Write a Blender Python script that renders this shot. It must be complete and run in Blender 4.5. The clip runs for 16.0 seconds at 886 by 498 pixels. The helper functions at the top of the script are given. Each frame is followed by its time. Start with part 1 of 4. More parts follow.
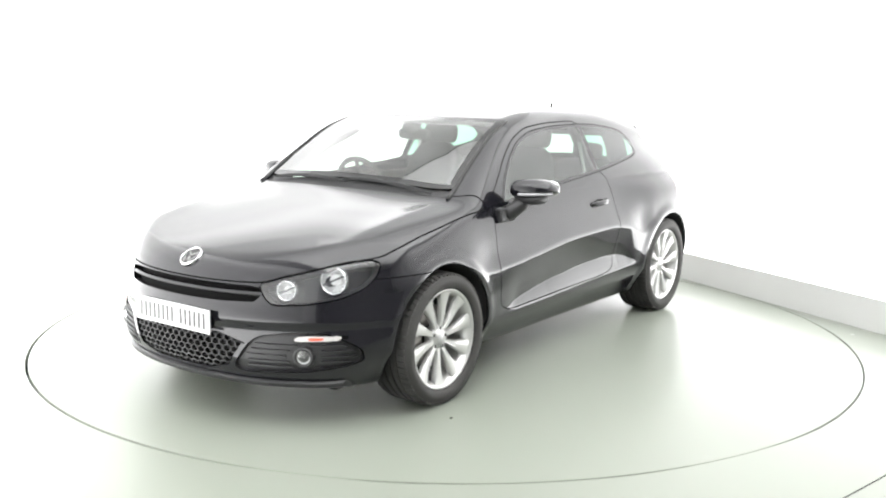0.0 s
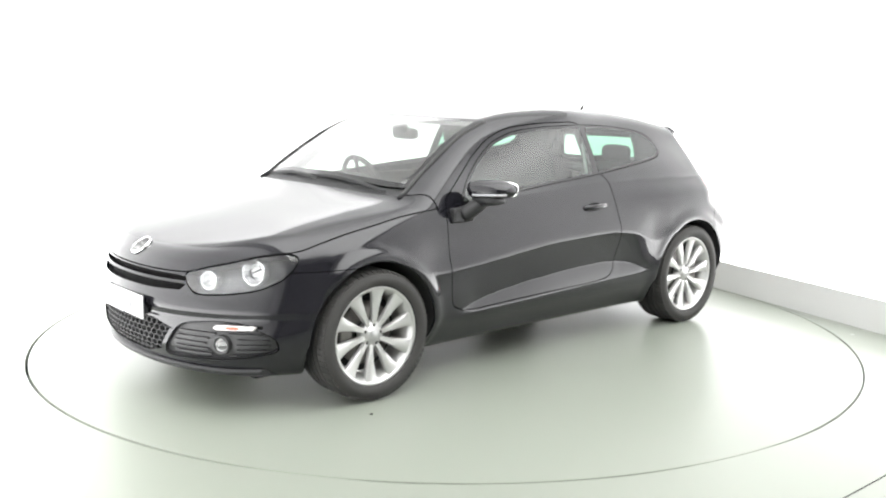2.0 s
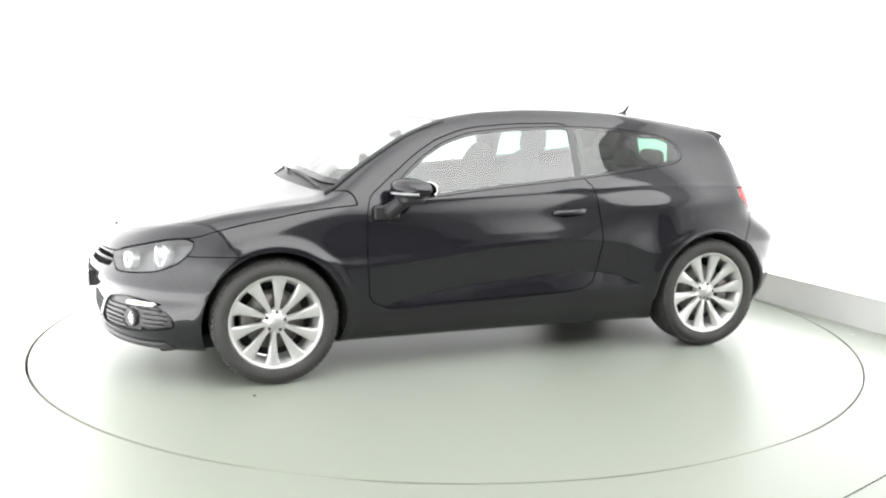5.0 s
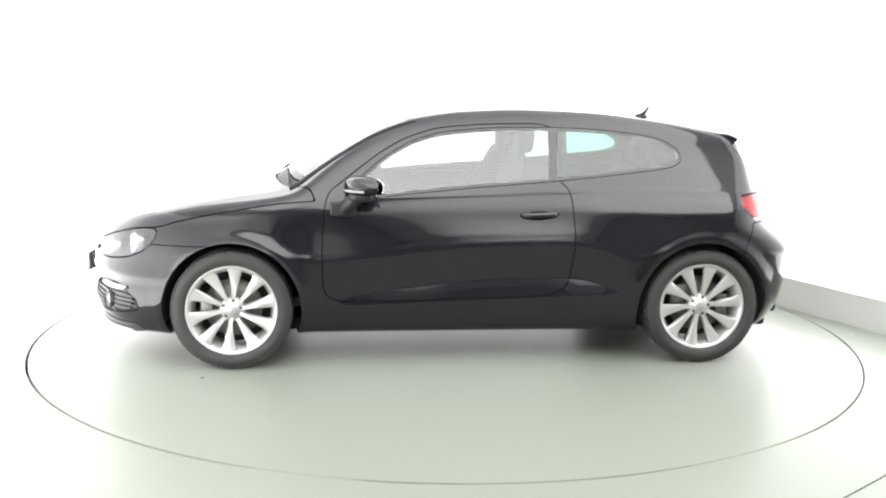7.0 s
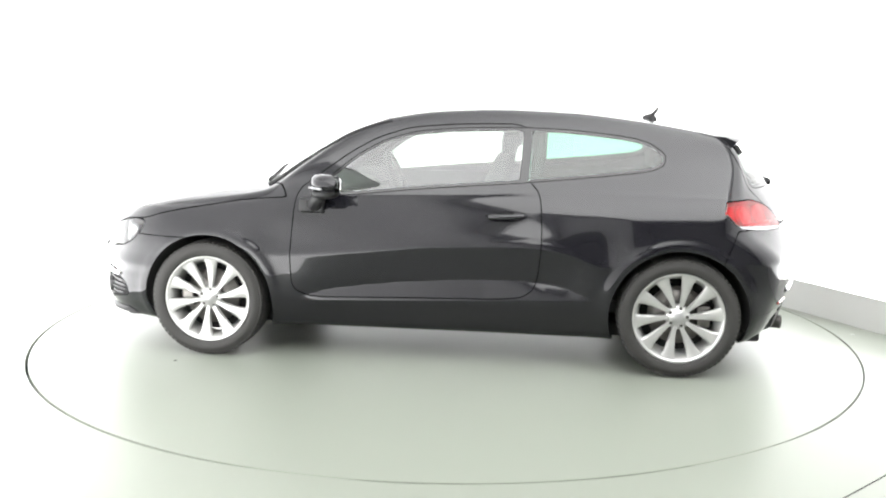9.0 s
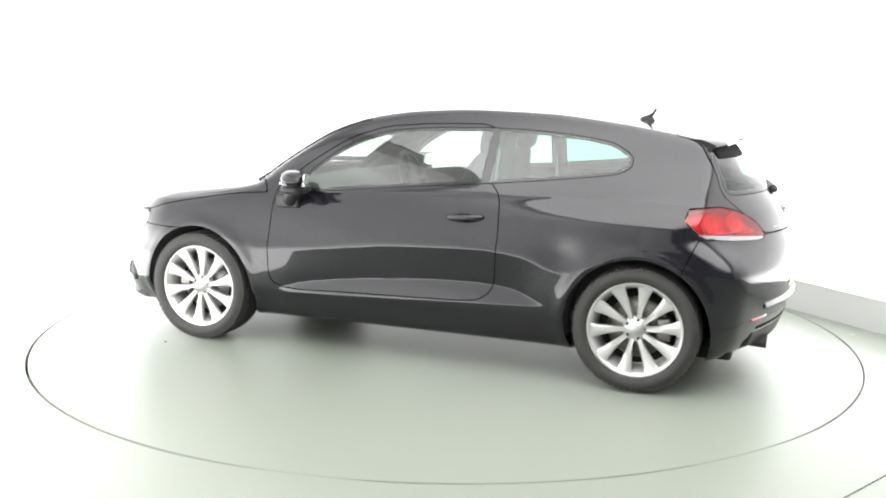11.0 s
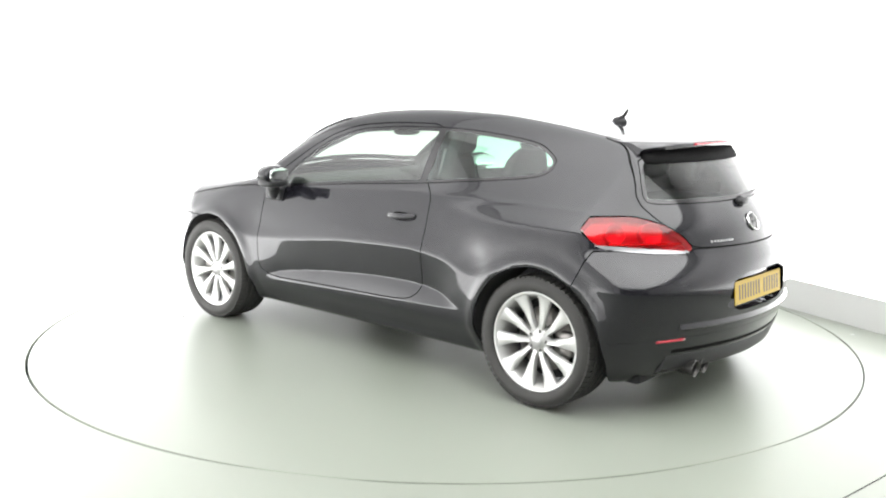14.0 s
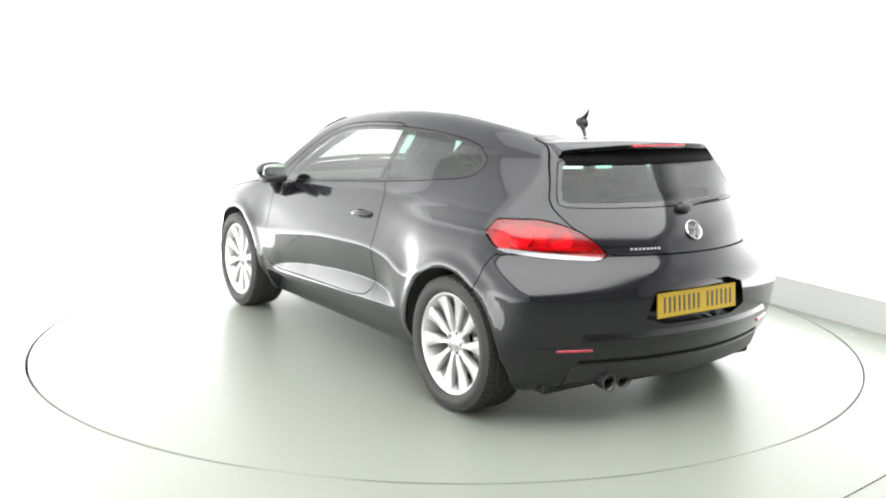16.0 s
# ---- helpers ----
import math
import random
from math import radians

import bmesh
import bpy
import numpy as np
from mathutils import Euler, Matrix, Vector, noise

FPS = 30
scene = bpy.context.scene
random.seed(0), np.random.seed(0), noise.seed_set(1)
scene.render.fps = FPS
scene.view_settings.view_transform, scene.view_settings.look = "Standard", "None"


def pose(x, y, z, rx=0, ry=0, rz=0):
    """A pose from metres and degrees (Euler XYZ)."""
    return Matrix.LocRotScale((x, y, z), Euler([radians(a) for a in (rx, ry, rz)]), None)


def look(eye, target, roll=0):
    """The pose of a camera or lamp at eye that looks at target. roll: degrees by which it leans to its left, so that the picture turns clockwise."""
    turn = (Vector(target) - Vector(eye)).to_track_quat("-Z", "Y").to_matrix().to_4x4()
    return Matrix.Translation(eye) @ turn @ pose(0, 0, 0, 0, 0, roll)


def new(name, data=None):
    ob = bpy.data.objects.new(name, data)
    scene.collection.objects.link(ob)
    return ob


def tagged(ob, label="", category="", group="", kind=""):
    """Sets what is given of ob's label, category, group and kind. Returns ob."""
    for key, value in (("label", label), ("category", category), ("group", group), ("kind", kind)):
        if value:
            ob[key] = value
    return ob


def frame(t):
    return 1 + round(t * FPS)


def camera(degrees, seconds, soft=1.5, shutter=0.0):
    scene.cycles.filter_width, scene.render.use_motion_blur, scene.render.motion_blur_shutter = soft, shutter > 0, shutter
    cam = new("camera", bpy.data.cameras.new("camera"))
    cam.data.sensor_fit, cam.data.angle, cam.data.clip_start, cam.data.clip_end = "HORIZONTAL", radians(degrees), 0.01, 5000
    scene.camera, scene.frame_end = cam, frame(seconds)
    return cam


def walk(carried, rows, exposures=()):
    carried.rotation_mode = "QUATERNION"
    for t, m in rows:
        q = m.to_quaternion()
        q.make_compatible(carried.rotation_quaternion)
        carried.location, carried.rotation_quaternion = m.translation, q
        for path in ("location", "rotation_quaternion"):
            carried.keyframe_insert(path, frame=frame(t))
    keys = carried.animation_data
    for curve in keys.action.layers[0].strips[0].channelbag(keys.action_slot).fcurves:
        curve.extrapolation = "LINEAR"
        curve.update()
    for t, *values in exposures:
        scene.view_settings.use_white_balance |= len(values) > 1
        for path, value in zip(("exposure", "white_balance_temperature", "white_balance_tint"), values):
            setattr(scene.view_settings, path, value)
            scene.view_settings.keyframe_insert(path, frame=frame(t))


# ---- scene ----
cam = camera(50.15, 16.0, soft=2.1)
EYE = (0.0, -5.905, 1.498)
AIM = (-0.00397, -4.919, 1.33125)
walk(cam, [(0.0, look(EYE, AIM, 0.866)), (16.0, look(EYE, AIM, 0.866))])

# ---- light: glow added to the walls' own material and ceiling softboxes light it; the world is a dim fill outside the closed booth ----
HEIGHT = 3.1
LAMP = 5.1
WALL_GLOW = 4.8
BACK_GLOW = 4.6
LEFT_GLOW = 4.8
world = bpy.data.worlds.new("world")
scene.world = world
world.use_nodes = True
world.node_tree.nodes["Background"].inputs[0].default_value = (0.9, 1.0, 0.93, 1)
world.node_tree.nodes["Background"].inputs[1].default_value = 0.2
scene.view_settings.exposure = 0.0


# ---- materials ----
def mat(name, col, rough=0.5, metal=0.0, coat=0.0, spec=0.5, emit=0.0, vary=0.0, scale=6.0, bump=0.0, grain=200.0):
    """A surface with mottling at a large and a small scale, and fine relief."""
    m = bpy.data.materials.new(name)
    m.use_nodes = True
    nt = m.node_tree
    b = nt.nodes["Principled BSDF"]
    b.inputs["Base Color"].default_value = (*col, 1)
    b.inputs["Roughness"].default_value = rough
    b.inputs["Metallic"].default_value = metal
    b.inputs["Coat Weight"].default_value = coat
    b.inputs["Coat Roughness"].default_value = 0.055
    b.inputs["Specular IOR Level"].default_value = spec
    if emit:
        b.inputs["Emission Color"].default_value = (*col, 1)
        b.inputs["Emission Strength"].default_value = emit
    if vary or bump:
        co = nt.nodes.new("ShaderNodeTexCoord")
        big = nt.nodes.new("ShaderNodeTexNoise")
        big.inputs["Scale"].default_value = scale
        big.inputs["Detail"].default_value = 6
        fine = nt.nodes.new("ShaderNodeTexNoise")
        fine.inputs["Scale"].default_value = grain
        nt.links.new(co.outputs["Object"], big.inputs["Vector"])
        nt.links.new(co.outputs["Object"], fine.inputs["Vector"])
        if vary:
            mix = nt.nodes.new("ShaderNodeMix")
            mix.data_type = "RGBA"
            mix.inputs["A"].default_value = (*[c * (1 - vary) for c in col], 1)
            mix.inputs["B"].default_value = (*[min(1, c * (1 + vary)) for c in col], 1)
            both = nt.nodes.new("ShaderNodeMath")
            both.operation = "MULTIPLY_ADD"
            both.inputs[1].default_value = 0.35
            nt.links.new(fine.outputs["Fac"], both.inputs[0])
            add = nt.nodes.new("ShaderNodeMath")
            add.operation = "MULTIPLY"
            add.inputs[1].default_value = 0.65
            nt.links.new(big.outputs["Fac"], add.inputs[0])
            nt.links.new(add.outputs[0], both.inputs[2])
            nt.links.new(both.outputs[0], mix.inputs["Factor"])
            nt.links.new(mix.outputs["Result"], b.inputs["Base Color"])
            rr = nt.nodes.new("ShaderNodeMath")
            rr.operation = "MULTIPLY_ADD"
            rr.inputs[1].default_value = 0.16 * rough
            rr.inputs[2].default_value = rough * 0.92
            nt.links.new(big.outputs["Fac"], rr.inputs[0])
            nt.links.new(rr.outputs[0], b.inputs["Roughness"])
        if bump:
            bp = nt.nodes.new("ShaderNodeBump")
            bp.inputs["Strength"].default_value = bump
            bp.inputs["Distance"].default_value = 0.002
            nt.links.new(fine.outputs["Fac"], bp.inputs["Height"])
            nt.links.new(bp.outputs["Normal"], b.inputs["Normal"])
    return m


def glass(name, tint, gloss=1.0, base=0.07):
    """A clear tinted pane: it lets light through and mirrors by its angle."""
    m = bpy.data.materials.new(name)
    m.use_nodes = True
    nt = m.node_tree
    nt.nodes.remove(nt.nodes["Principled BSDF"])
    clear, shine = nt.nodes.new("ShaderNodeBsdfTransparent"), nt.nodes.new("ShaderNodeBsdfGlossy")
    clear.inputs[0].default_value = (*tint, 1)
    shine.inputs["Roughness"].default_value = 0.01
    shine.inputs["Color"].default_value = (gloss, gloss, gloss, 1)
    fres, mix = nt.nodes.new("ShaderNodeLayerWeight"), nt.nodes.new("ShaderNodeMixShader")
    fres.inputs["Blend"].default_value = 0.5
    steep, scale = nt.nodes.new("ShaderNodeMath"), nt.nodes.new("ShaderNodeMath")
    steep.operation, scale.operation = "POWER", "MULTIPLY_ADD"
    steep.inputs[1].default_value = 4.6
    scale.inputs[1].default_value, scale.inputs[2].default_value = 0.90, base
    nt.links.new(fres.outputs["Facing"], steep.inputs[0])
    nt.links.new(steep.outputs[0], scale.inputs[0])
    nt.links.new(scale.outputs[0], mix.inputs[0])
    nt.links.new(clear.outputs[0], mix.inputs[1])
    nt.links.new(shine.outputs[0], mix.inputs[2])
    nt.links.new(mix.outputs[0], nt.nodes["Material Output"].inputs[0])
    return m


M_PAINT = mat("black_paint", (0.0070, 0.0068, 0.0092), 0.22, 0, 1.0, spec=0.05, vary=0.25, scale=3.0)
M_GAP = mat("gap_and_shade_black", (0.004, 0.004, 0.004), 0.8, spec=0.12)
M_TRIM = mat("black_plastic", (0.014, 0.014, 0.015), 0.45, vary=0.3, bump=0.15, grain=500)
M_GLOSS = mat("gloss_black", (0.008, 0.008, 0.009), 0.08, spec=0.6)
M_TYRE = mat("tyre_rubber", (0.027, 0.026, 0.0245), 0.75, vary=0.35, scale=14, bump=0.3, grain=300)
M_RIM = mat("silver_alloy", (0.47, 0.47, 0.46), 0.30, 0.5, 0.5, vary=0.06, scale=9)
M_WELL = mat("dark_well", (0.012, 0.012, 0.012), 0.9, vary=0.3)
M_DISC = mat("brake_steel", (0.20, 0.19, 0.18), 0.45, 0.9, vary=0.25, scale=30)
M_PIPE = mat("sooty_steel", (0.07, 0.068, 0.065), 0.4, 0.8, vary=0.3, scale=30)
M_CHROME = mat("chrome", (0.86, 0.86, 0.86), 0.08, 1.0)
M_REFL = mat("lamp_reflector", (0.78, 0.78, 0.79), 0.22, 0.75)
M_BOWL = mat("fog_reflector", (0.80, 0.80, 0.80), 0.30, 0.35)
M_SATIN = mat("satin_grey", (0.42, 0.42, 0.42), 0.35, 0.5)
M_LAMP_IN = mat("lamp_housing", (0.07, 0.07, 0.075), 0.3, 0.4, vary=0.2)
M_RED = mat("red_lens", (0.36, 0.008, 0.020), 0.12, 0, 0.8, vary=0.25, scale=18)
M_CLEARLENS = mat("clear_lens", (0.26, 0.26, 0.27), 0.15, 0.2, 0.8)
M_AMBER = mat("indicator_lens", (0.50, 0.48, 0.47), 0.15, 0.2, 0.8)
M_BULB = mat("orange_bulb", (0.75, 0.10, 0.06), 0.25, 0, 0.5)
M_WHITE = mat("white_plate", (0.36, 0.36, 0.36), 0.45, vary=0.04)
M_YELLOW = mat("yellow_plate", (0.38, 0.25, 0.010), 0.5, spec=0.25, vary=0.05)
M_INK = mat("plate_ink", (0.02, 0.02, 0.02), 0.5)
M_CLOTH = mat("seat_cloth", (0.030, 0.031, 0.033), 0.9, vary=0.35, scale=20, bump=0.4, grain=400)
M_DASH = mat("dash_plastic", (0.030, 0.030, 0.031), 0.6, vary=0.25, bump=0.2, grain=350)
M_SEAL = mat("rubber_seal", (0.010, 0.010, 0.010), 0.5)
M_GLASS = glass("tinted_glass", (0.565, 0.655, 0.59), base=0.09)
M_DARKGLASS = glass("privacy_glass", (0.31, 0.52, 0.42), base=0.07)
M_REARGLASS = glass("rear_glass", (0.40, 0.52, 0.45), base=0.03)
M_SCREEN = glass("windscreen_glass", (0.68, 0.75, 0.69), base=0.17)
M_LENS = glass("lamp_glass", (0.93, 0.94, 0.94))
M_REDGLASS = glass("red_lens_glass", (0.86, 0.055, 0.09), base=0.05)
M_TAILIN = mat("tail_housing", (0.60, 0.58, 0.58), 0.4, 0.3, vary=0.25, scale=25)
M_MIRROR = mat("mirror_silver", (0.85, 0.86, 0.86), 0.02, 1.0)
M_FLOOR = mat("floor_paint", (0.194, 0.209, 0.179), 0.33, spec=0.25, vary=0.02, scale=1.5, grain=40.0)
M_DISCTOP = mat("turntable_paint", (0.194, 0.209, 0.179), 0.33, spec=0.25, vary=0.02, scale=1.5, grain=40.0)


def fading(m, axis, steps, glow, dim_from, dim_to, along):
    """Grades a panel's emission with no lamps behind it: steps of (place, share) on one axis, dying away on another
    towards an end.
    """
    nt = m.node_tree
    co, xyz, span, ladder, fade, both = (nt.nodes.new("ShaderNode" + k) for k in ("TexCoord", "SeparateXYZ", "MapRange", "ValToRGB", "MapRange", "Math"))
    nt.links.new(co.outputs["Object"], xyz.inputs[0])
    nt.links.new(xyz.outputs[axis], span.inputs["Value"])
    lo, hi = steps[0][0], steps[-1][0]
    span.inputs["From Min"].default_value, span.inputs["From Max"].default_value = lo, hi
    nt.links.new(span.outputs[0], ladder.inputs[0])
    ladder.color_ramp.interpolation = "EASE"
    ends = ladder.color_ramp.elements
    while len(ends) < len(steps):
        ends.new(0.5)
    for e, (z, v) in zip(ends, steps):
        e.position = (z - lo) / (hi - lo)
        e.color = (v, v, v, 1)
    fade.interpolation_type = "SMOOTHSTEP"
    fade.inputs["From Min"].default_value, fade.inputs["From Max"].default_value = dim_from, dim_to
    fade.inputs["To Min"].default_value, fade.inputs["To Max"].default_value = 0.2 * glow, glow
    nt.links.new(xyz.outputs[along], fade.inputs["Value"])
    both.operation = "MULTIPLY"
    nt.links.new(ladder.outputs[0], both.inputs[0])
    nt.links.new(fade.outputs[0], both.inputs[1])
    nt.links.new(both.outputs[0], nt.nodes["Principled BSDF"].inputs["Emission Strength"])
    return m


def graded_wall(name, glow, dim_from, dim_to):
    """A white wall with glow painted into its emission, brightest at its foot and weaker at its head, to shape
    reflections.
    """
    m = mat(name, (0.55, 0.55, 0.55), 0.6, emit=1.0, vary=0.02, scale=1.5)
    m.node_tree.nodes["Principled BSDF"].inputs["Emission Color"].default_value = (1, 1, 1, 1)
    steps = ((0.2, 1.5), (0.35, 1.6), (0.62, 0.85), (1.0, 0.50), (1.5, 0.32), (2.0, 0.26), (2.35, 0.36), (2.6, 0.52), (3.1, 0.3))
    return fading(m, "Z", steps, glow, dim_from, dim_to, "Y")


# Side walls' added glow dies towards the camera, softening reflections in the paint.
M_WALL = graded_wall("graded_glow_wall", WALL_GLOW, -4.6, -1.5)
M_WALL_BACK = graded_wall("graded_glow_wall_back", BACK_GLOW, -4.0, -3.0)
M_WALL_LEFT = graded_wall("graded_glow_wall_left", LEFT_GLOW, 4.0, 1.0)
M_SKIRT = mat("skirting_white", (0.52, 0.52, 0.51), 0.5, vary=0.04, scale=3)
M_FRONT = mat("front_wall_grey", (0.20, 0.20, 0.20), 0.7, vary=0.08, scale=2)
M_CEIL = mat("ceiling_grey", (0.78, 0.78, 0.78), 0.7, vary=0.05, scale=2)
# Diffuser's glow is graded along its length so its reflected edges stay soft.
M_LIGHT = fading(mat("light_diffuser", (1.0, 1.0, 1.0), 0.5, emit=1.0), "X", ((-2.9, 0.1), (-1.7, 0.9), (-0.6, 1.0), (0.6, 0.9), (2.9, 0.12)), LAMP, -9.0, -8.0, "Y")


# ---- mesh helpers ----
def part(name, bm, material, parent=None, label="", smooth=True, sharp=None):
    me = bpy.data.meshes.new(name)
    if sharp is not None:
        bm.normal_update()
        for e in bm.edges:
            if len(e.link_faces) == 2 and e.calc_face_angle() > radians(sharp):
                e.smooth = False
    for fc in bm.faces:
        fc.smooth = smooth
    bm.to_mesh(me)
    bm.free()
    me.materials.append(material)
    ob = new(name, me)
    ob.parent = parent
    if label:
        tagged(ob, label)
    return ob


def box(x0, x1, y0, y1, z0, z1, bevel=0.0, m=None):
    bm = bmesh.new()
    bmesh.ops.create_cube(bm, size=1, matrix=Matrix.LocRotScale(((x0 + x1) / 2, (y0 + y1) / 2, (z0 + z1) / 2), None, (x1 - x0, y1 - y0, z1 - z0)))
    if bevel:
        bmesh.ops.bevel(bm, geom=bm.edges[:], offset=bevel, segments=3, profile=0.5, affect="EDGES")
    if m is not None:
        bmesh.ops.transform(bm, matrix=m, verts=bm.verts)
    return bm


def lathe(profile, n=64, m=None, ends=False):
    """Profile of (radius, along) turned about the local z axis."""
    bm = bmesh.new()
    rings = []
    for r, h in profile:
        rings.append([bm.verts.new((r * math.cos(2 * math.pi * i / n), r * math.sin(2 * math.pi * i / n), h)) for i in range(n)])
    for a, b in zip(rings, rings[1:]):
        for i in range(n):
            bm.faces.new((a[i], a[(i + 1) % n], b[(i + 1) % n], b[i]))
    if ends:
        bm.faces.new(rings[0][::-1])
        bm.faces.new(rings[-1])
    bmesh.ops.recalc_face_normals(bm, faces=bm.faces)
    if m is not None:
        bmesh.ops.transform(bm, matrix=m, verts=bm.verts)
    return bm


def blob(cx, cy, cz, rx, ry, rz, e=0.5, n=28, shear=(0, 0), taper=0.0):
    """A cushion-like solid: a superellipsoid, leaned by shear (x, y per z) and narrowed upward by taper."""
    bm = bmesh.new()
    c = lambda a: math.copysign(abs(math.cos(a)) ** e, math.cos(a))
    s = lambda a: math.copysign(abs(math.sin(a)) ** e, math.sin(a))
    rows = []
    for i in range(1, n // 2):
        v = -math.pi / 2 + math.pi * i / (n // 2)
        row = []
        for j in range(n):
            u = 2 * math.pi * j / n
            z = rz * s(v)
            k = 1 - taper * (z / rz + 1) / 2
            row.append(bm.verts.new((cx + rx * c(v) * c(u) * k + shear[0] * z, cy + ry * c(v) * s(u) * k + shear[1] * z, cz + z)))
        rows.append(row)
    lo = bm.verts.new((cx - shear[0] * rz, cy - shear[1] * rz, cz - rz))
    hi = bm.verts.new((cx + shear[0] * rz, cy + shear[1] * rz, cz + rz))
    for a, b in zip(rows, rows[1:]):
        for j in range(n):
            bm.faces.new((a[j], a[(j + 1) % n], b[(j + 1) % n], b[j]))
    for j in range(n):
        bm.faces.new((lo, rows[0][(j + 1) % n], rows[0][j]))
        bm.faces.new((hi, rows[-1][j], rows[-1][(j + 1) % n]))
    return bm


def tube(points, radius, n=10, bm=None):
    """A round bar along points."""
    bm = bm or bmesh.new()
    pts = [Vector(p) for p in points]
    rings = []
    for i, p in enumerate(pts):
        d = (pts[min(i + 1, len(pts) - 1)] - pts[max(i - 1, 0)]).normalized()
        a = d.orthogonal().normalized()
        if rings:
            a = (last - d * last.dot(d)).normalized()
        last = a
        b = d.cross(a)
        r = radius[i] if isinstance(radius, (list, tuple)) else radius
        rings.append([bm.verts.new(p + a * r * math.cos(2 * math.pi * k / n) + b * r * math.sin(2 * math.pi * k / n)) for k in range(n)])
    for q, w in zip(rings, rings[1:]):
        for k in range(n):
            bm.faces.new((q[k], q[(k + 1) % n], w[(k + 1) % n], w[k]))
    bm.faces.new(rings[0][::-1])
    bm.faces.new(rings[-1])
    return bm


def prism(outline_pts, depth, m, bevel=0.0):
    """A flat polygon in the local xy plane, thickened along z."""
    bm = bmesh.new()
    f = bm.faces.new([bm.verts.new((x, y, 0)) for x, y in outline_pts])
    top = bmesh.ops.extrude_face_region(bm, geom=[f])
    bmesh.ops.translate(bm, vec=(0, 0, depth), verts=[v for v in top["geom"] if isinstance(v, bmesh.types.BMVert)])
    bmesh.ops.recalc_face_normals(bm, faces=bm.faces)
    if bevel:
        bmesh.ops.bevel(bm, geom=bm.edges[:], offset=bevel, segments=2, profile=0.5, affect="EDGES")
    bmesh.ops.transform(bm, matrix=m, verts=bm.verts)
    return bm


# ---- the booth: three white walls close round the turntable, a grey one far behind the camera ----


def slab(name, angle, dist, lo, hi, z0, z1, material, thick=0.12, label=""):
    """A wall whose inner face stands dist from the turntable's centre."""
    ob = part(name, box(0, thick, lo, hi, z0, z1), material, label=label, smooth=False)
    ob.matrix_basis = pose(0, 0, 0, 0, 0, angle) @ pose(dist, 0, 0)
    return tagged(ob, kind="structure")


# Unseen end, entrance and front walls are added to shape the car's reflections.
slab("wall_right_end", 26.0, 2.50, -7.41, -4.6, 0.0, HEIGHT, M_CEIL, label="smooth unlit white wall added out of view beside the booth's entrance")
slab("wall_right", 26.0, 2.50, -4.6, 2.41, 0.0, HEIGHT, M_WALL, label="smooth white studio wall with added graded glow beside the turntable")
slab("wall_back", 111.6, 2.575, -2.43, 2.68, 0.0, HEIGHT, M_WALL_BACK, label="smooth white studio wall with added graded glow behind the turntable")
slab("wall_left", 203.0, 2.495, -2.66, 4.0, 0.0, HEIGHT, M_WALL_LEFT, label="smooth white studio wall with added graded glow beside the turntable")
slab("wall_left_end", 203.0, 2.495, 4.0, 5.4, 0.0, HEIGHT, M_CEIL, label="smooth unlit white studio wall added out of view beside the turntable")
slab("wall_entrance", 203.0, 2.495, 5.4, 7.16, 0.0, HEIGHT, M_FRONT, label="plain grey wall added out of view beside the booth's entrance")
slab("wall_front", 291.6, 7.2, -2.44, 3.18, 0.0, HEIGHT, M_FRONT, label="plain grey wall added out of view at the booth's entrance")
slab("skirting", 26.0, 2.478, -7.39, 2.38, 0.0, 0.215, M_SKIRT, thick=0.022, label="low white skirting panel along the wall")
tagged(part("ceiling", box(-9, 9, -11, 7, HEIGHT, HEIGHT + 0.1), M_CEIL, smooth=False), "light grey painted ceiling with softbox lights", kind="structure")

RADIUS = 2.462


def tight(a):
    """How nearly the floor touches the turntable at an angle, 0 to 1: narrowing added to fade the gap's dark line."""
    return max(math.exp(-((a - mid) / wide) ** 2) * k for mid, wide, k in ((257, 7, 1.0), (300, 14, 1.0), (335, 26, 0.75), (279, 14, 0.55), (10, 20, 0.6), (60, 60, 0.6), (190, 25, 0.2)))


def make_floor():
    """One sheet with a round hole for the turntable; the gap round it is closed up in places to fade its line."""
    bm = bmesh.new()
    n = 256
    rows = []
    for r in (RADIUS + 0.0120, RADIUS + 0.0128, 3.2, 4.5, 7.0, 12.0):
        ring = []
        for i in range(n):
            a = 2 * math.pi * i / n
            q = r - 0.0125 * tight(math.degrees(a)) if r < RADIUS + 0.02 else r
            ring.append(bm.verts.new((q * math.cos(a), q * math.sin(a), 0.0 if r > RADIUS + 0.0124 else -0.002)))
        rows.append(ring)
    wall = [bm.verts.new((v.co.x, v.co.y, -0.12)) for v in rows[0]]
    for a, b in zip([wall] + rows, rows):
        for i in range(n):
            bm.faces.new((a[i], b[i], b[(i + 1) % n], a[(i + 1) % n]))
    return bm


tagged(part("floor", make_floor(), M_FLOOR, sharp=8), "glossy pale grey-green painted studio floor", kind="structure")
tagged(part("turntable_pit", lathe([(0.01, -0.13), (RADIUS + 0.2, -0.13), (RADIUS + 0.2, -0.122)], 96), M_GAP), "dark pit under the turntable", kind="structure")
joint = part("floor_joint", box(-0.45, 1.2, -0.003, 0.003, -0.004, 0.0012), M_WELL, smooth=False)
joint.matrix_basis = pose(1.62, -2.44, 0, 0, 0, 41)
tagged(joint, "thin dark straight joint in the floor", kind="structure")
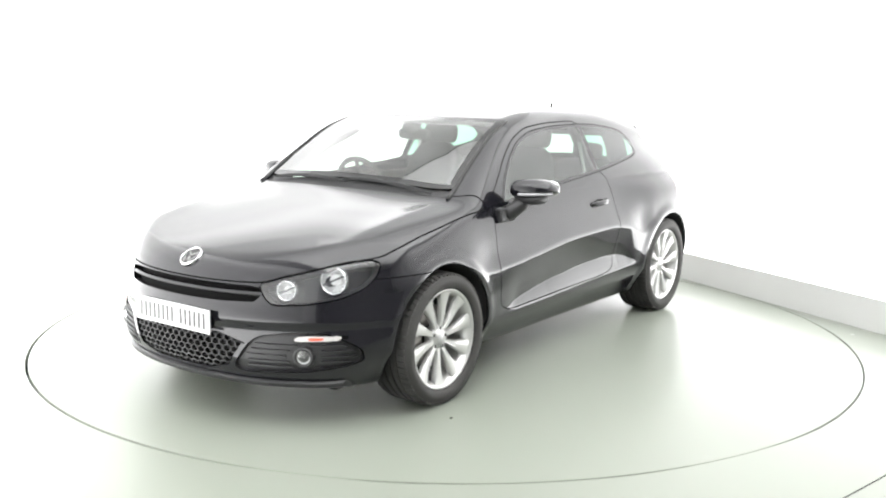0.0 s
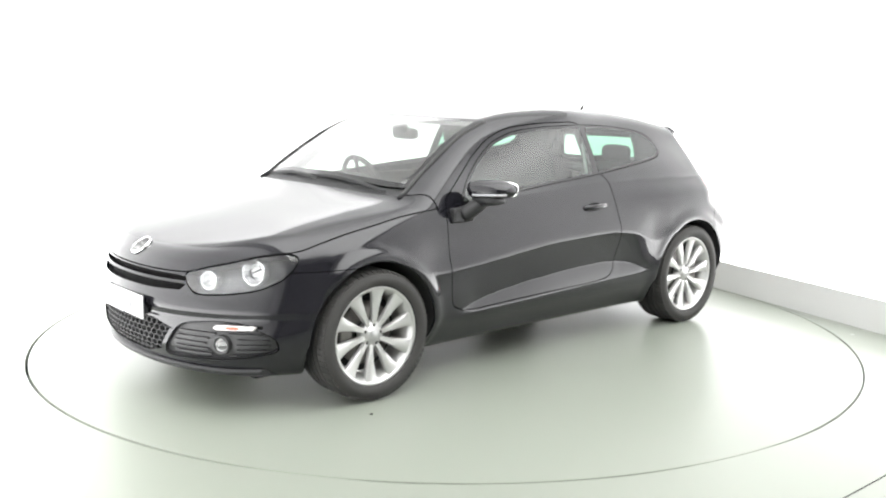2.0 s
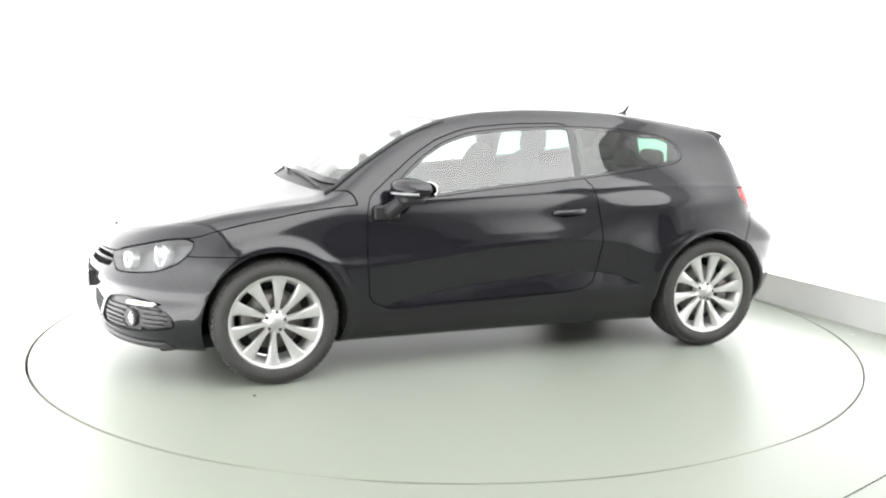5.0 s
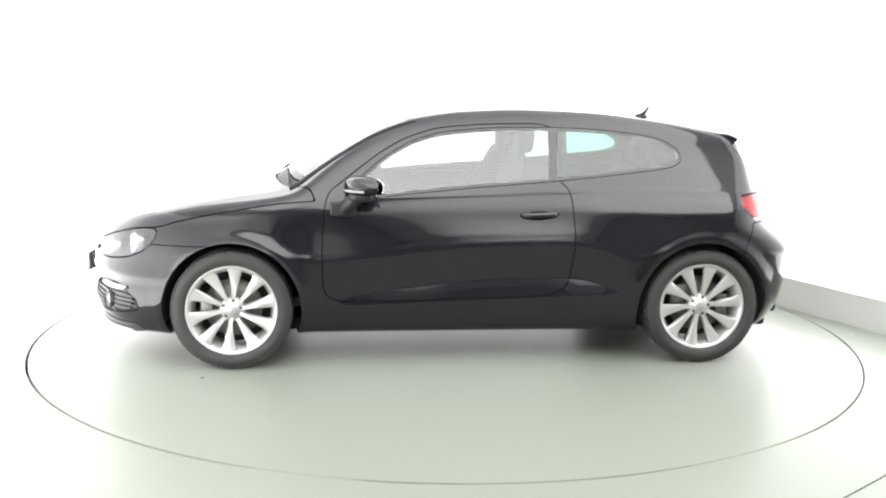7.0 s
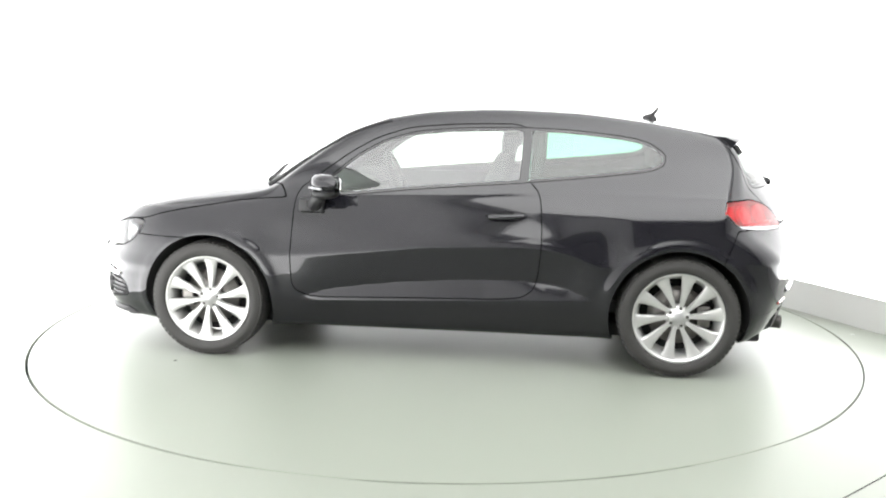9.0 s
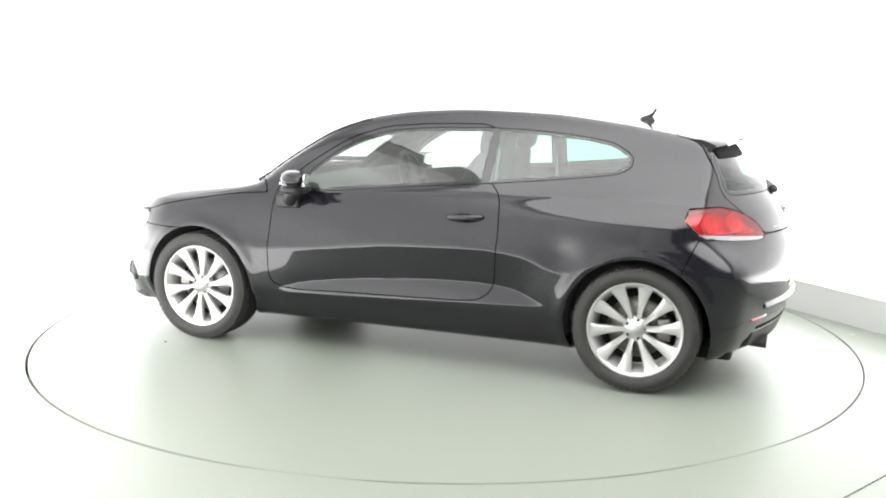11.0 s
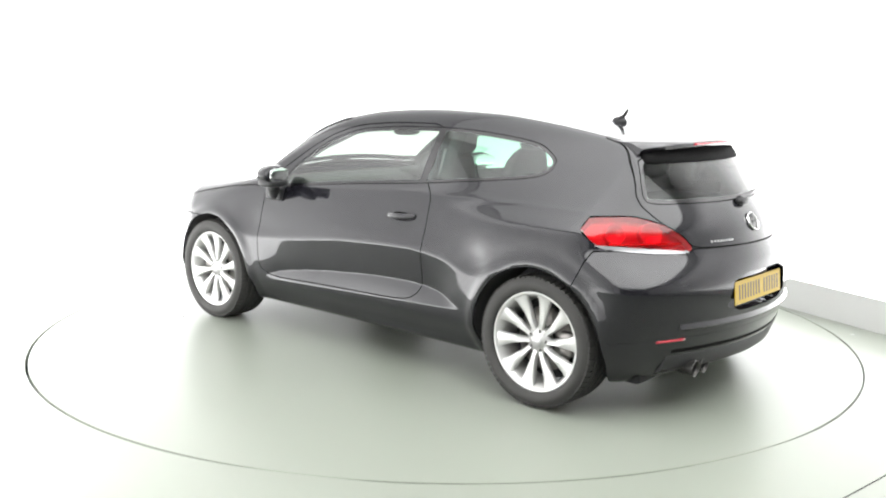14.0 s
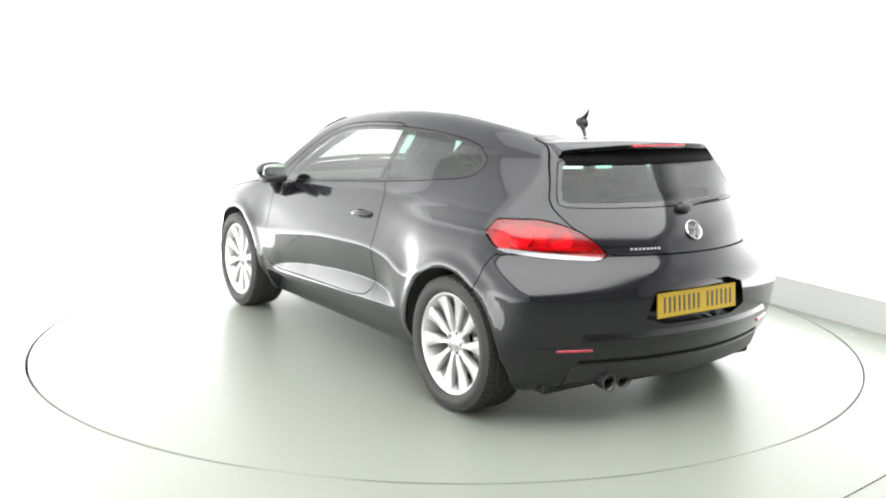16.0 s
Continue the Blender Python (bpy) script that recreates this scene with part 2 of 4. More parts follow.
for spot in ((2.62, -0.064, 0.012), (-2.694, 0.029, 0.012)):
    bolt = part("floor_bolt", lathe([(0.0005, 0.004), (spot[2] * 0.7, 0.004), (spot[2], 0.0), (spot[2], -0.002)], 16), M_SATIN)
    bolt.matrix_basis = pose(spot[0] * 0.985, spot[1], 0.0)
    tagged(bolt, "small round metal bolt head in the floor", "bolt", "floor bolts")

turntable = part("turntable", lathe([(0.005, 0.0), (1.2, 0.0), (RADIUS - 0.0065, 0.0), (RADIUS - 0.0045, -0.003), (RADIUS - 0.0045, -0.11), (0.005, -0.11)], 256), M_DISCTOP, sharp=8)
tagged(turntable, "round glossy pale grey-green vehicle turntable flush with the floor", "turntable")
part("screw", lathe([(0.0005, 0.0035), (0.006, 0.003), (0.0085, 0.0), (0.0085, -0.002)], 16, pose(1.378, 1.036, 0)), M_WELL, turntable, "small dark screw head")


def strip_light(x, y, angle, length, width_=0.80):
    """A large ceiling light: a metal tray and a glowing diffuser."""
    tray = bmesh.new()
    for args in ((-length / 2, length / 2, -width_ / 2 - 0.02, -width_ / 2, -0.07, 0), (-length / 2, length / 2, width_ / 2, width_ / 2 + 0.02, -0.07, 0),
                 (-length / 2 - 0.02, -length / 2, -width_ / 2 - 0.02, width_ / 2 + 0.02, -0.07, 0), (length / 2, length / 2 + 0.02, -width_ / 2 - 0.02, width_ / 2 + 0.02, -0.07, 0)):
        b = box(*args)
        me = bpy.data.meshes.new("tmp")
        b.to_mesh(me)
        b.free()
        tray.from_mesh(me)
        bpy.data.meshes.remove(me)
    light = new("ceiling_light")
    tagged(light, "large white softbox light with a glowing diffuser on the ceiling", "light")
    part("frame", tray, M_SATIN, light, smooth=False)
    part("diffuser", box(-length / 2, length / 2, -width_ / 2, width_ / 2, -0.05, -0.02), M_LIGHT, light, smooth=False)
    light.matrix_basis = pose(x, y, HEIGHT - 0.002, 0, 0, angle)
    return light


def booth(u, v):
    """A place in the booth: u across towards the right wall, v along towards the back wall."""
    a = radians(23.5)
    return u * math.cos(a) - v * math.sin(a), u * math.sin(a) + v * math.cos(a)


strip_light(*booth(0, -2.7), 23.5 + 90, 5.8, 4.4)

# ---- the car body's form: x forward, y to its left, z up, wheels' midpoint at the origin ----
def curve(xs, ys, soft=0.0):
    """A smooth curve through control points, rounded over the length soft."""
    xs, ys = np.array(xs, float), np.array(ys, float)
    d = np.diff(ys) / np.diff(xs)
    m = np.empty_like(ys)
    m[0], m[-1] = d[0], d[-1]
    same = d[:-1] * d[1:] > 0
    m[1:-1] = np.where(same, 2 * d[:-1] * d[1:] / np.where(same, d[:-1] + d[1:], 1), 0)

    def raw(v):
        v = np.clip(np.asarray(v, float), xs[0], xs[-1])
        i = np.clip(np.searchsorted(xs, v) - 1, 0, len(xs) - 2)
        h = xs[i + 1] - xs[i]
        s = (v - xs[i]) / h
        return (ys[i] * (1 + 2 * s) * (1 - s) ** 2 + ys[i + 1] * s * s * (3 - 2 * s)
                + h * (m[i] * s * (1 - s) ** 2 - m[i + 1] * s * s * (1 - s)))

    def f(v):
        v = np.asarray(v, float)
        return sum(k * raw(v + d * soft) for d, k in ((-1, 0.1), (-0.5, 0.23), (0, 0.34), (0.5, 0.23), (1, 0.1))) if soft else raw(v)
    return f


TOP = curve([-2.3, -1.75, -1.62, -1.33, -1.04, -0.7, -0.3, 0.0, 0.35, 0.56, 0.81, 0.985, 1.105, 1.19, 1.42, 1.77, 2.0, 2.10, 2.17, 2.3],
            [1.10, 1.225, 1.255, 1.31, 1.355, 1.39, 1.402, 1.391, 1.352, 1.295, 1.165, 1.055, 0.975, 0.95, 0.902, 0.822, 0.752, 0.708, 0.655, 0.56], 0.05)
REAR = curve([0.1, 0.2, 0.3, 0.45, 0.6, 0.70, 0.76, 0.80, 0.86, 0.95, 1.05, 1.15, 1.25, 1.5],
             [1.80, 1.90, 1.965, 2.01, 2.025, 2.01, 1.985, 1.965, 1.945, 1.885, 1.80, 1.71, 1.62, 1.39], 0.03)
NOSE = curve([0.1, 0.18, 0.25, 0.32, 0.40, 0.445, 0.475, 0.495, 0.52, 0.56, 0.60, 0.64, 0.70, 0.78, 1.0],
             [2.0, 2.07, 2.13, 2.152, 2.148, 2.150, 2.164, 2.172, 2.168, 2.155, 2.146, 2.140, 2.125, 2.09, 1.98], 0.012)
PLAN = curve([-2.1, -1.7, -1.25, -0.7, 0.0, 0.75, 1.25, 1.6, 1.85, 2.2],
             [0.84, 0.885, 0.915, 0.898, 0.89, 0.892, 0.907, 0.885, 0.84, 0.75], 0.10)
INSET = curve([0.1, 0.17, 0.25, 0.36, 0.50, 0.62, 0.68, 0.74, 0.80, 0.86, 0.90, 0.94, 1.0, 1.15, 1.29, 1.38, 1.6],
              [0.210, 0.125, 0.068, 0.012, 0.0, 0.0, 0.013, 0.029, 0.046, 0.064, 0.078, 0.095, 0.121, 0.195, 0.275, 0.345, 0.55], 0.010)
SHOULDER = curve([-1.5, -0.97, -0.49, -0.07, 0.49, 0.75], [0.95, 0.96, 0.958, 0.941, 0.92, 0.905], 0.05)
CREASE = curve([-0.95, -0.87, -0.69, -0.45, 0.0, 0.4, 0.89, 1.0], [0.53, 0.57, 0.645, 0.67, 0.655, 0.615, 0.56, 0.55], 0.05)
VALLEY = curve([-0.92, -0.83, -0.63, -0.45, -0.2, 0.22, 0.6, 0.83, 0.9], [0.40, 0.41, 0.472, 0.486, 0.48, 0.45, 0.40, 0.342, 0.335], 0.04)
ARCH = ((1.289, 0.322), (-1.289, 0.322))


def ramp(a, b, v):
    s = np.clip((v - a) / (b - a), 0, 1)
    return s * s * (3 - 2 * s)


def width(x, z):
    """Half the body's width."""
    crease, valley, ridge = CREASE(x), VALLEY(x), 0.365 - 0.04 * x
    w = PLAN(x) - INSET(z - (crease - 0.62) * np.exp(-((z - 0.65) / 0.11) ** 2) * ramp(1.1, 0.85, x) * ramp(-1.05, -0.85, x))
    deep = 0.042 * np.clip((valley - ridge) / 0.09, 0, 1) * ramp(0.88, 0.6, x) * ramp(-0.90, -0.70, x)
    fall = np.where(z > valley, (crease - z) / np.maximum(crease - valley, 0.05), (z - ridge) / np.maximum(valley - ridge, 0.02))
    w = w - deep * np.clip(fall, 0, 1)
    up = ramp(0.86, 1.2, z)
    w = w - up * (0.135 * ramp(-0.35, -1.75, x) - 0.015 * ramp(0.5, 0.95, x))
    haunch = ramp(-0.5, -1.15, x) * (1 - ramp(-1.75, -2.1, x))
    w = w + 0.034 * haunch * np.exp(-np.where(z > 0.84, (z - 0.84) / 0.085, (z - 0.84) / 0.16) ** 2)
    w = w + 0.006 * np.exp(-np.abs(z - SHOULDER(x)) / 0.022) * ramp(-1.75, -1.35, x) * ramp(0.8, 0.5, x)
    for ax, az in ARCH:
        r = np.hypot(x - ax, z - az)
        w = w + 0.012 * np.exp(-((r - 0.385) / 0.035) ** 2)
    return w


def smax(a, b, k):
    h = np.clip(0.5 + 0.5 * (a - b) / k, 0, 1)
    return b + (a - b) * h + k * h * (1 - h)


def field(p):
    """Below zero inside the body."""
    x, y, z = p[..., 0], np.abs(p[..., 1]), p[..., 2]
    xs = x + 0.275 * y ** 2 * ramp(0.0, 0.5, x) * (1 - 0.6 * ramp(1.2, 1.6, x))
    top = (z - TOP(xs) + (0.055 - 0.022 * ramp(0.9, 1.4, x)) * y ** 2
           - 0.016 * ramp(0.9, 1.3, x) * (1 - ramp(1.75, 2.1, x)) * np.exp(-np.hypot(y - 0.66 + 0.2 * ramp(1.7, 2.05, x), 0.02) / 0.14)) * 0.85
    side = y - width(x, z)
    rear = (-x - REAR(z) + (0.34 + 0.20 * ramp(0.62, 0.80, z) - 0.23 * ramp(0.95, 1.25, z)) * y ** 2) * 0.9
    nose = (x - NOSE(z) + (0.40 - 0.12 * ramp(0.55, 0.35, z)) * y ** 2 + 0.35 * y ** 4) * 0.9
    low = 0.16 + 0.03 * ramp(1.6, 2.1, x) + 0.06 * ramp(-1.6, -1.95, x) - z
    k = 0.05 + 0.06 * ramp(1.35, 0.9, z) * ramp(1.0, 1.5, x)
    f = smax(top, side, k)
    f = smax(f, rear, 0.05 + 0.05 * ramp(1.2, 0.6, z))
    f = smax(f, nose, 0.10)
    return smax(f, low, 0.04)


def shell_grid(n_side=160, n_ring=200, n_cap=50):
    """The body's left half as a grid of points: capsule-like rays, cut where they leave the body."""
    a, b = np.array([1.35, 0, 0.52]), np.array([-1.35, 0, 0.62])
    ang = np.linspace(-np.pi / 2, np.pi / 2, n_ring)
    ring = np.stack([0 * ang, np.cos(ang), np.sin(ang)], -1)
    org, way = [], []
    for i in range(n_cap):
        t = np.pi / 2 * (1 - i / n_cap)
        org.append(np.tile(a, (n_ring, 1)))
        d = ring * np.cos(t)
        d[:, 0] = np.sin(t)
        way.append(d)
    for i in range(n_side + 1):
        org.append(np.tile(a + (b - a) * i / n_side, (n_ring, 1)))
        way.append(ring.copy())
    for i in range(1, n_cap + 1):
        t = np.pi / 2 * i / n_cap
        org.append(np.tile(b, (n_ring, 1)))
        d = ring * np.cos(t)
        d[:, 0] = -np.sin(t)
        way.append(d)
    org, way = np.array(org), np.array(way)
    lo, hi = np.zeros(org.shape[:2]), np.full(org.shape[:2], 1.6)
    for _ in range(34):
        mid = (lo + hi) / 2
        inside = field(org + way * mid[..., None]) < 0
        lo, hi = np.where(inside, mid, lo), np.where(inside, hi, mid)
    return org + way * lo[..., None]




def normals(p):
    """The body's outward direction at points on it."""
    h = 0.004
    g = np.stack([field(p + d) - field(p - d) for d in np.eye(3) * h], -1)
    return g / np.maximum(np.linalg.norm(g, axis=-1, keepdims=True), 1e-9)


def surface(p, way, far=1.2):
    """Where a line from p along way leaves the body, from outside inwards."""
    p, way = np.array(p, float), np.array(way, float)
    lo, hi = 0.0, far
    for n in (121, 41, 41, 41):
        ks = np.linspace(lo, hi, n)
        i = max(1, int(np.argmax(field(p + way * ks[:, None]) < 0)))
        lo, hi = ks[i - 1], ks[i]
    return p + way * hi


def outline(pts, rounds=2):
    """Signed distance to a closed outline with rounded corners: below zero inside."""
    q = np.array(pts, float)
    for _ in range(rounds):
        nxt = np.roll(q, -1, 0)
        q = np.stack([q * 0.82 + nxt * 0.18, q * 0.18 + nxt * 0.82], 1).reshape(-1, 2)
    a, b = q, np.roll(q, -1, 0)

    def f(u, v):
        p = np.stack([u, v], -1)[..., None, :]
        d = b - a
        k = np.clip(((p - a) * d).sum(-1) / (d * d).sum(-1), 0, 1)
        dist = np.sqrt((((p - a) - k[..., None] * d) ** 2).sum(-1)).min(-1)
        cross = ((a[:, 1] > p[..., 1]) != (b[:, 1] > p[..., 1])) & (
            p[..., 0] < (b[:, 0] - a[:, 0]) * (p[..., 1] - a[:, 1]) / np.where(b[:, 1] == a[:, 1], 1e-9, b[:, 1] - a[:, 1]) + a[:, 0])
        return np.where(cross.sum(-1) % 2 == 1, -dist, dist)
    return f


X, Y, Z = (lambda p: p[..., 0]), (lambda p: p[..., 1]), (lambda p: p[..., 2])
DLO = outline([(0.70, 0.90), (0.525, 0.918), (0.069, 0.965), (-0.424, 1.003), (-0.867, 1.047), (-1.13, 1.078), (-1.20, 1.11), (-1.205, 1.17),
               (-1.10, 1.235), (-0.95, 1.262), (-0.70, 1.287), (-0.437, 1.296), (-0.091, 1.288), (0.16, 1.265), (0.33, 1.215), (0.47, 1.135), (0.60, 1.03)])
DOOR = outline([(0.795, 0.93), (0.815, 0.62), (0.80, 0.352), (0.2, 0.372), (-0.44, 0.388), (-0.535, 0.45), (-0.56, 0.7), (-0.545, 0.95), (-0.475, 1.02),
                (-0.49, 1.315), (-0.1, 1.31), (0.18, 1.288), (0.37, 1.228), (0.52, 1.14), (0.68, 1.02)])
HEAD = outline([(-0.592, 0.650), (-0.477, 0.678), (-0.32, 0.712), (-0.19, 0.739), (-0.08, 0.751), (-0.030, 0.738), (-0.030, 0.69), (-0.085, 0.63),
                (-0.197, 0.586), (-0.352, 0.565), (-0.52, 0.559), (-0.565, 0.60)])
TAIL = outline([(0.852, 0.908), (0.815, 0.937), (0.665, 0.941), (0.555, 0.903), (0.49, 0.85), (0.448, 0.79), (0.50, 0.768), (0.70, 0.779), (0.828, 0.80), (0.853, 0.84)])
FOGBAY = outline([(0.425, 0.42), (0.59, 0.447), (0.71, 0.44), (0.81, 0.375), (0.81, 0.305), (0.66, 0.272), (0.36, 0.256), (0.33, 0.275)])
BLINK = outline([(0.585, 0.404), (0.61, 0.434), (0.76, 0.430), (0.735, 0.407)], 1)
UGRILLE = outline([(-0.4, 0.566), (0.415, 0.566), (0.452, 0.60), (0.436, 0.640), (0.2, 0.641), (-0.4, 0.641)], 1)
LGRILLE = outline([(-0.3, 0.245), (0.285, 0.245), (0.40, 0.425), (-0.4, 0.425)], 1)
RECESS = outline([(-0.3, 0.485), (0.335, 0.485), (0.275, 0.665), (-0.3, 0.665)], 1)
HATCH = outline([(-0.5, 0.792), (0.40, 0.790), (0.455, 0.80), (0.50, 0.855), (0.565, 0.91), (0.615, 1.0), (0.565, 1.15), (0.50, 1.275), (0.48, 1.5), (-0.5, 1.5)], 1)
RWIN = outline([(-0.6, 0.99), (0.5, 0.985), (0.585, 0.995), (0.555, 1.10), (0.508, 1.212), (-0.6, 1.218)], 2)
WING_TOP = curve([0.75, 0.88, 1.074, 1.275, 1.423, 1.58, 1.663, 1.70, 1.789, 1.885, 1.984, 2.044, 2.2],
                 [0.902, 0.897, 0.88, 0.847, 0.821, 0.786, 0.760, 0.754, 0.743, 0.716, 0.682, 0.655, 0.645])


def on_side(p):
    return (width(X(p), Z(p)) - np.abs(Y(p)) < 0.07) & (Y(p) > 0.4)


def wind_x(p):
    """Windscreen: below zero on the glass and its black edge."""
    y = np.abs(Y(p))
    base = 1.035 - 0.22 * y ** 2 - 0.9 * np.clip(y - 0.5, 0, 1) ** 2
    head = 0.40 - 0.28 * y ** 2
    edge = 0.572 + 0.14 * (X(p) - 0.30)
    return np.maximum(np.maximum(X(p) - base, head - X(p)), (y - edge) * 0.98)


def bonnet_f(p):
    y = np.abs(Y(p))
    cowl = 1.105 - 0.25 * y ** 2 - 0.9 * np.clip(y - 0.5, 0, 1) ** 2
    return np.maximum(WING_TOP(X(p)) - Z(p), (cowl - X(p)) * 0.7)


def cowl_f(p):
    y = np.abs(Y(p))
    cowl = 1.105 - 0.25 * y ** 2 - 0.9 * np.clip(y - 0.5, 0, 1) ** 2
    return np.maximum(np.maximum((X(p) - cowl) * 0.7, 0.92 - X(p) + 0 * y), y - 0.66)


always = lambda p: np.ones(p.shape[:-1], bool)
# name, signed distance, where it holds, half width of the shut line
REGIONS = (
    ("arch", lambda p: np.minimum(np.hypot(X(p) - 1.289, Z(p) - 0.318), np.hypot(X(p) + 1.289, Z(p) - 0.318)) - 0.368, lambda p: Y(p) > 0.5, 0.0),
    ("headlight", lambda p: HEAD(Y(p) - 0.5 * X(p), Z(p)), lambda p: X(p) > 1.5, 0.004),
    ("clear_strip", lambda p: np.maximum(np.maximum(TAIL(Y(p), Z(p)), X(p) + 1.55), Z(p) - 0.783 - 0.0975 * (Y(p) - 0.5)), lambda p: (X(p) < -1.35) & (Z(p) < 0.9), 0.0),
    ("tail_light", lambda p: np.maximum(TAIL(Y(p), Z(p)), X(p) + 1.495 + 0.25 * (Z(p) - 0.86)), lambda p: X(p) < -1.35, 0.003),
    ("indicator", lambda p: BLINK(Y(p), Z(p)), lambda p: X(p) > 1.6, 0.002),
    ("fog_bay", lambda p: FOGBAY(Y(p), Z(p)), lambda p: X(p) > 1.6, 0.002),
    ("upper_grille", lambda p: UGRILLE(Y(p), Z(p)), lambda p: X(p) > 1.8, 0.0),
    ("lower_grille", lambda p: LGRILLE(Y(p), Z(p)), lambda p: X(p) > 1.8, 0.0),
    ("recess", lambda p: RECESS(Y(p), Z(p)), lambda p: X(p) < -1.7, 0.0),
    ("door_window", lambda p: np.maximum(DLO(X(p), Z(p)) + 0.016, -0.425 - X(p) - 0.05 * (Z(p) - 1.0)), on_side, 0.0),
    ("quarter_window", lambda p: np.maximum(DLO(X(p), Z(p)) + 0.016, X(p) + 0.475 + 0.05 * (Z(p) - 1.0)), on_side, 0.0),
    ("window_frame", lambda p: DLO(X(p), Z(p)), on_side, 0.002),
    ("windscreen", lambda p: wind_x(p) + 0.035, lambda p: (X(p) > 0.15) & (Z(p) > 0.9), 0.0),
    ("screen_edge", wind_x, lambda p: (X(p) > 0.15) & (Z(p) > 0.9), 0.003),
    ("rear_window", lambda p: RWIN(Y(p), Z(p)) + 0.02, lambda p: (X(p) < -1.40) & (Z(p) > 0.9), 0.0),
    ("rear_edge", lambda p: RWIN(Y(p), Z(p)), lambda p: (X(p) < -1.40) & (Z(p) > 0.9), 0.002),
    ("tailgate", lambda p: np.maximum(HATCH(Y(p), Z(p)), X(p) + 1.40), lambda p: X(p) < -1.2, 0.003),
    ("roof", lambda p: np.maximum(np.maximum(Y(p) - 0.565 + 0.05 * ramp(-0.5, -1.4, X(p)), X(p) - 0.36 + 0.28 * Y(p) ** 2), -1.394 - X(p)), lambda p: Z(p) > 1.15, 0.0),
    ("bonnet", bonnet_f, lambda p: X(p) > 0.7, 0.003),
    ("cowl", cowl_f, lambda p: (Z(p) > 0.85) & (X(p) > 0.85) & (X(p) < 1.2), 0.0),
    ("front_bumper", lambda p: np.maximum(Z(p) - 0.668, 1.40 - X(p)), lambda p: X(p) > 1.2, 0.0025),
    ("rear_bumper", lambda p: np.maximum((X(p) + 1.50 + 0.42 * (Z(p) - 0.62)) * 0.9, Z(p) - 0.789), lambda p: X(p) < -1.2, 0.0025),
    ("door", lambda p: DOOR(X(p), Z(p)), on_side, 0.0028),
    ("front_wing", lambda p: 0.806 - X(p), lambda p: Z(p) > 0.1, 0.0),
    ("side_body", lambda p: np.full(p.shape[:-1], -1.0), always, 0.0),
)


def cut(bm, f, where):
    """Splits the faces along f = 0."""
    bm.verts.index_update()
    co = np.array([v.co[:] for v in bm.verts])
    val, ok = f(co), where(co)
    val = np.where(np.abs(val) < 3e-5, 3e-5, val)
    edges = list(bm.edges)
    ends = np.array([(e.verts[0].index, e.verts[1].index) for e in edges])
    a, b = val[ends[:, 0]], val[ends[:, 1]]
    fresh = set()
    for i in np.nonzero((a * b < 0) & ok[ends[:, 0]] & ok[ends[:, 1]])[0]:
        e = edges[i]
        fresh.add(bmesh.utils.edge_split(e, e.verts[0], a[i] / (a[i] - b[i]))[1])
    for fc in {fc for v in fresh for fc in v.link_faces}:
        vs = [v for v in fc.verts if v in fresh]
        if len(vs) == 2 and not any(e.other_vert(vs[0]) is vs[1] for e in vs[0].link_edges):
            bmesh.utils.face_split(fc, vs[0], vs[1])


def shell_panels():
    """The left half of the body's skin, cut into its panels: name -> (points, faces)."""
    g = shell_grid()
    n, m, _ = g.shape
    bm = bmesh.new()
    v = [[bm.verts.new(g[i, j]) for j in range(m)] for i in range(n)]
    for i in range(n - 1):
        for j in range(m - 1):
            bm.faces.new((v[i][j], v[i + 1][j], v[i + 1][j + 1], v[i][j + 1]))
    bmesh.ops.remove_doubles(bm, verts=bm.verts, dist=0.0004)
    for name, f, where, w in REGIONS[:-1]:
        for off in ((-w, w) if w else (0.0,)):
            cut(bm, (lambda p, f=f, off=off: f(p) + off), where)
    for line in (VALLEY, CREASE, lambda x: 0.365 - 0.04 * x):
        for off in (-0.007, 0.007):
            cut(bm, (lambda p, line=line, off=off: Z(p) - line(X(p)) + off), lambda p: on_side(p) & (X(p) > -0.93) & (X(p) < 0.9) & (Z(p) < 0.75))
    bm.verts.index_update()
    faces = list(bm.faces)
    mid = np.array([fc.calc_center_median()[:] for fc in faces])
    left = np.ones(len(faces), bool)
    out = {}
    pts = np.array([q.co[:] for q in bm.verts])
    gap = np.zeros(len(faces), bool)
    for name, f, where, w in REGIONS:
        d, ok = f(mid), where(mid)
        mine = left & ok & (d < -w)
        gap |= left & ok & (np.abs(d) <= w) & (w > 0)
        left &= ~(mine | gap)
        out[name] = mine
    out["shut_line"] = gap
    done = {}
    for name, mask in out.items():
        idx = [[q.index for q in faces[i].verts] for i in np.nonzero(mask)[0]]
        if idx:
            used = sorted({k for fc in idx for k in fc})
            at = {k: i for i, k in enumerate(used)}
            done[name] = (pts[used], [[at[k] for k in fc] for fc in idx])
    bm.free()
    return done


PANELS = shell_panels()


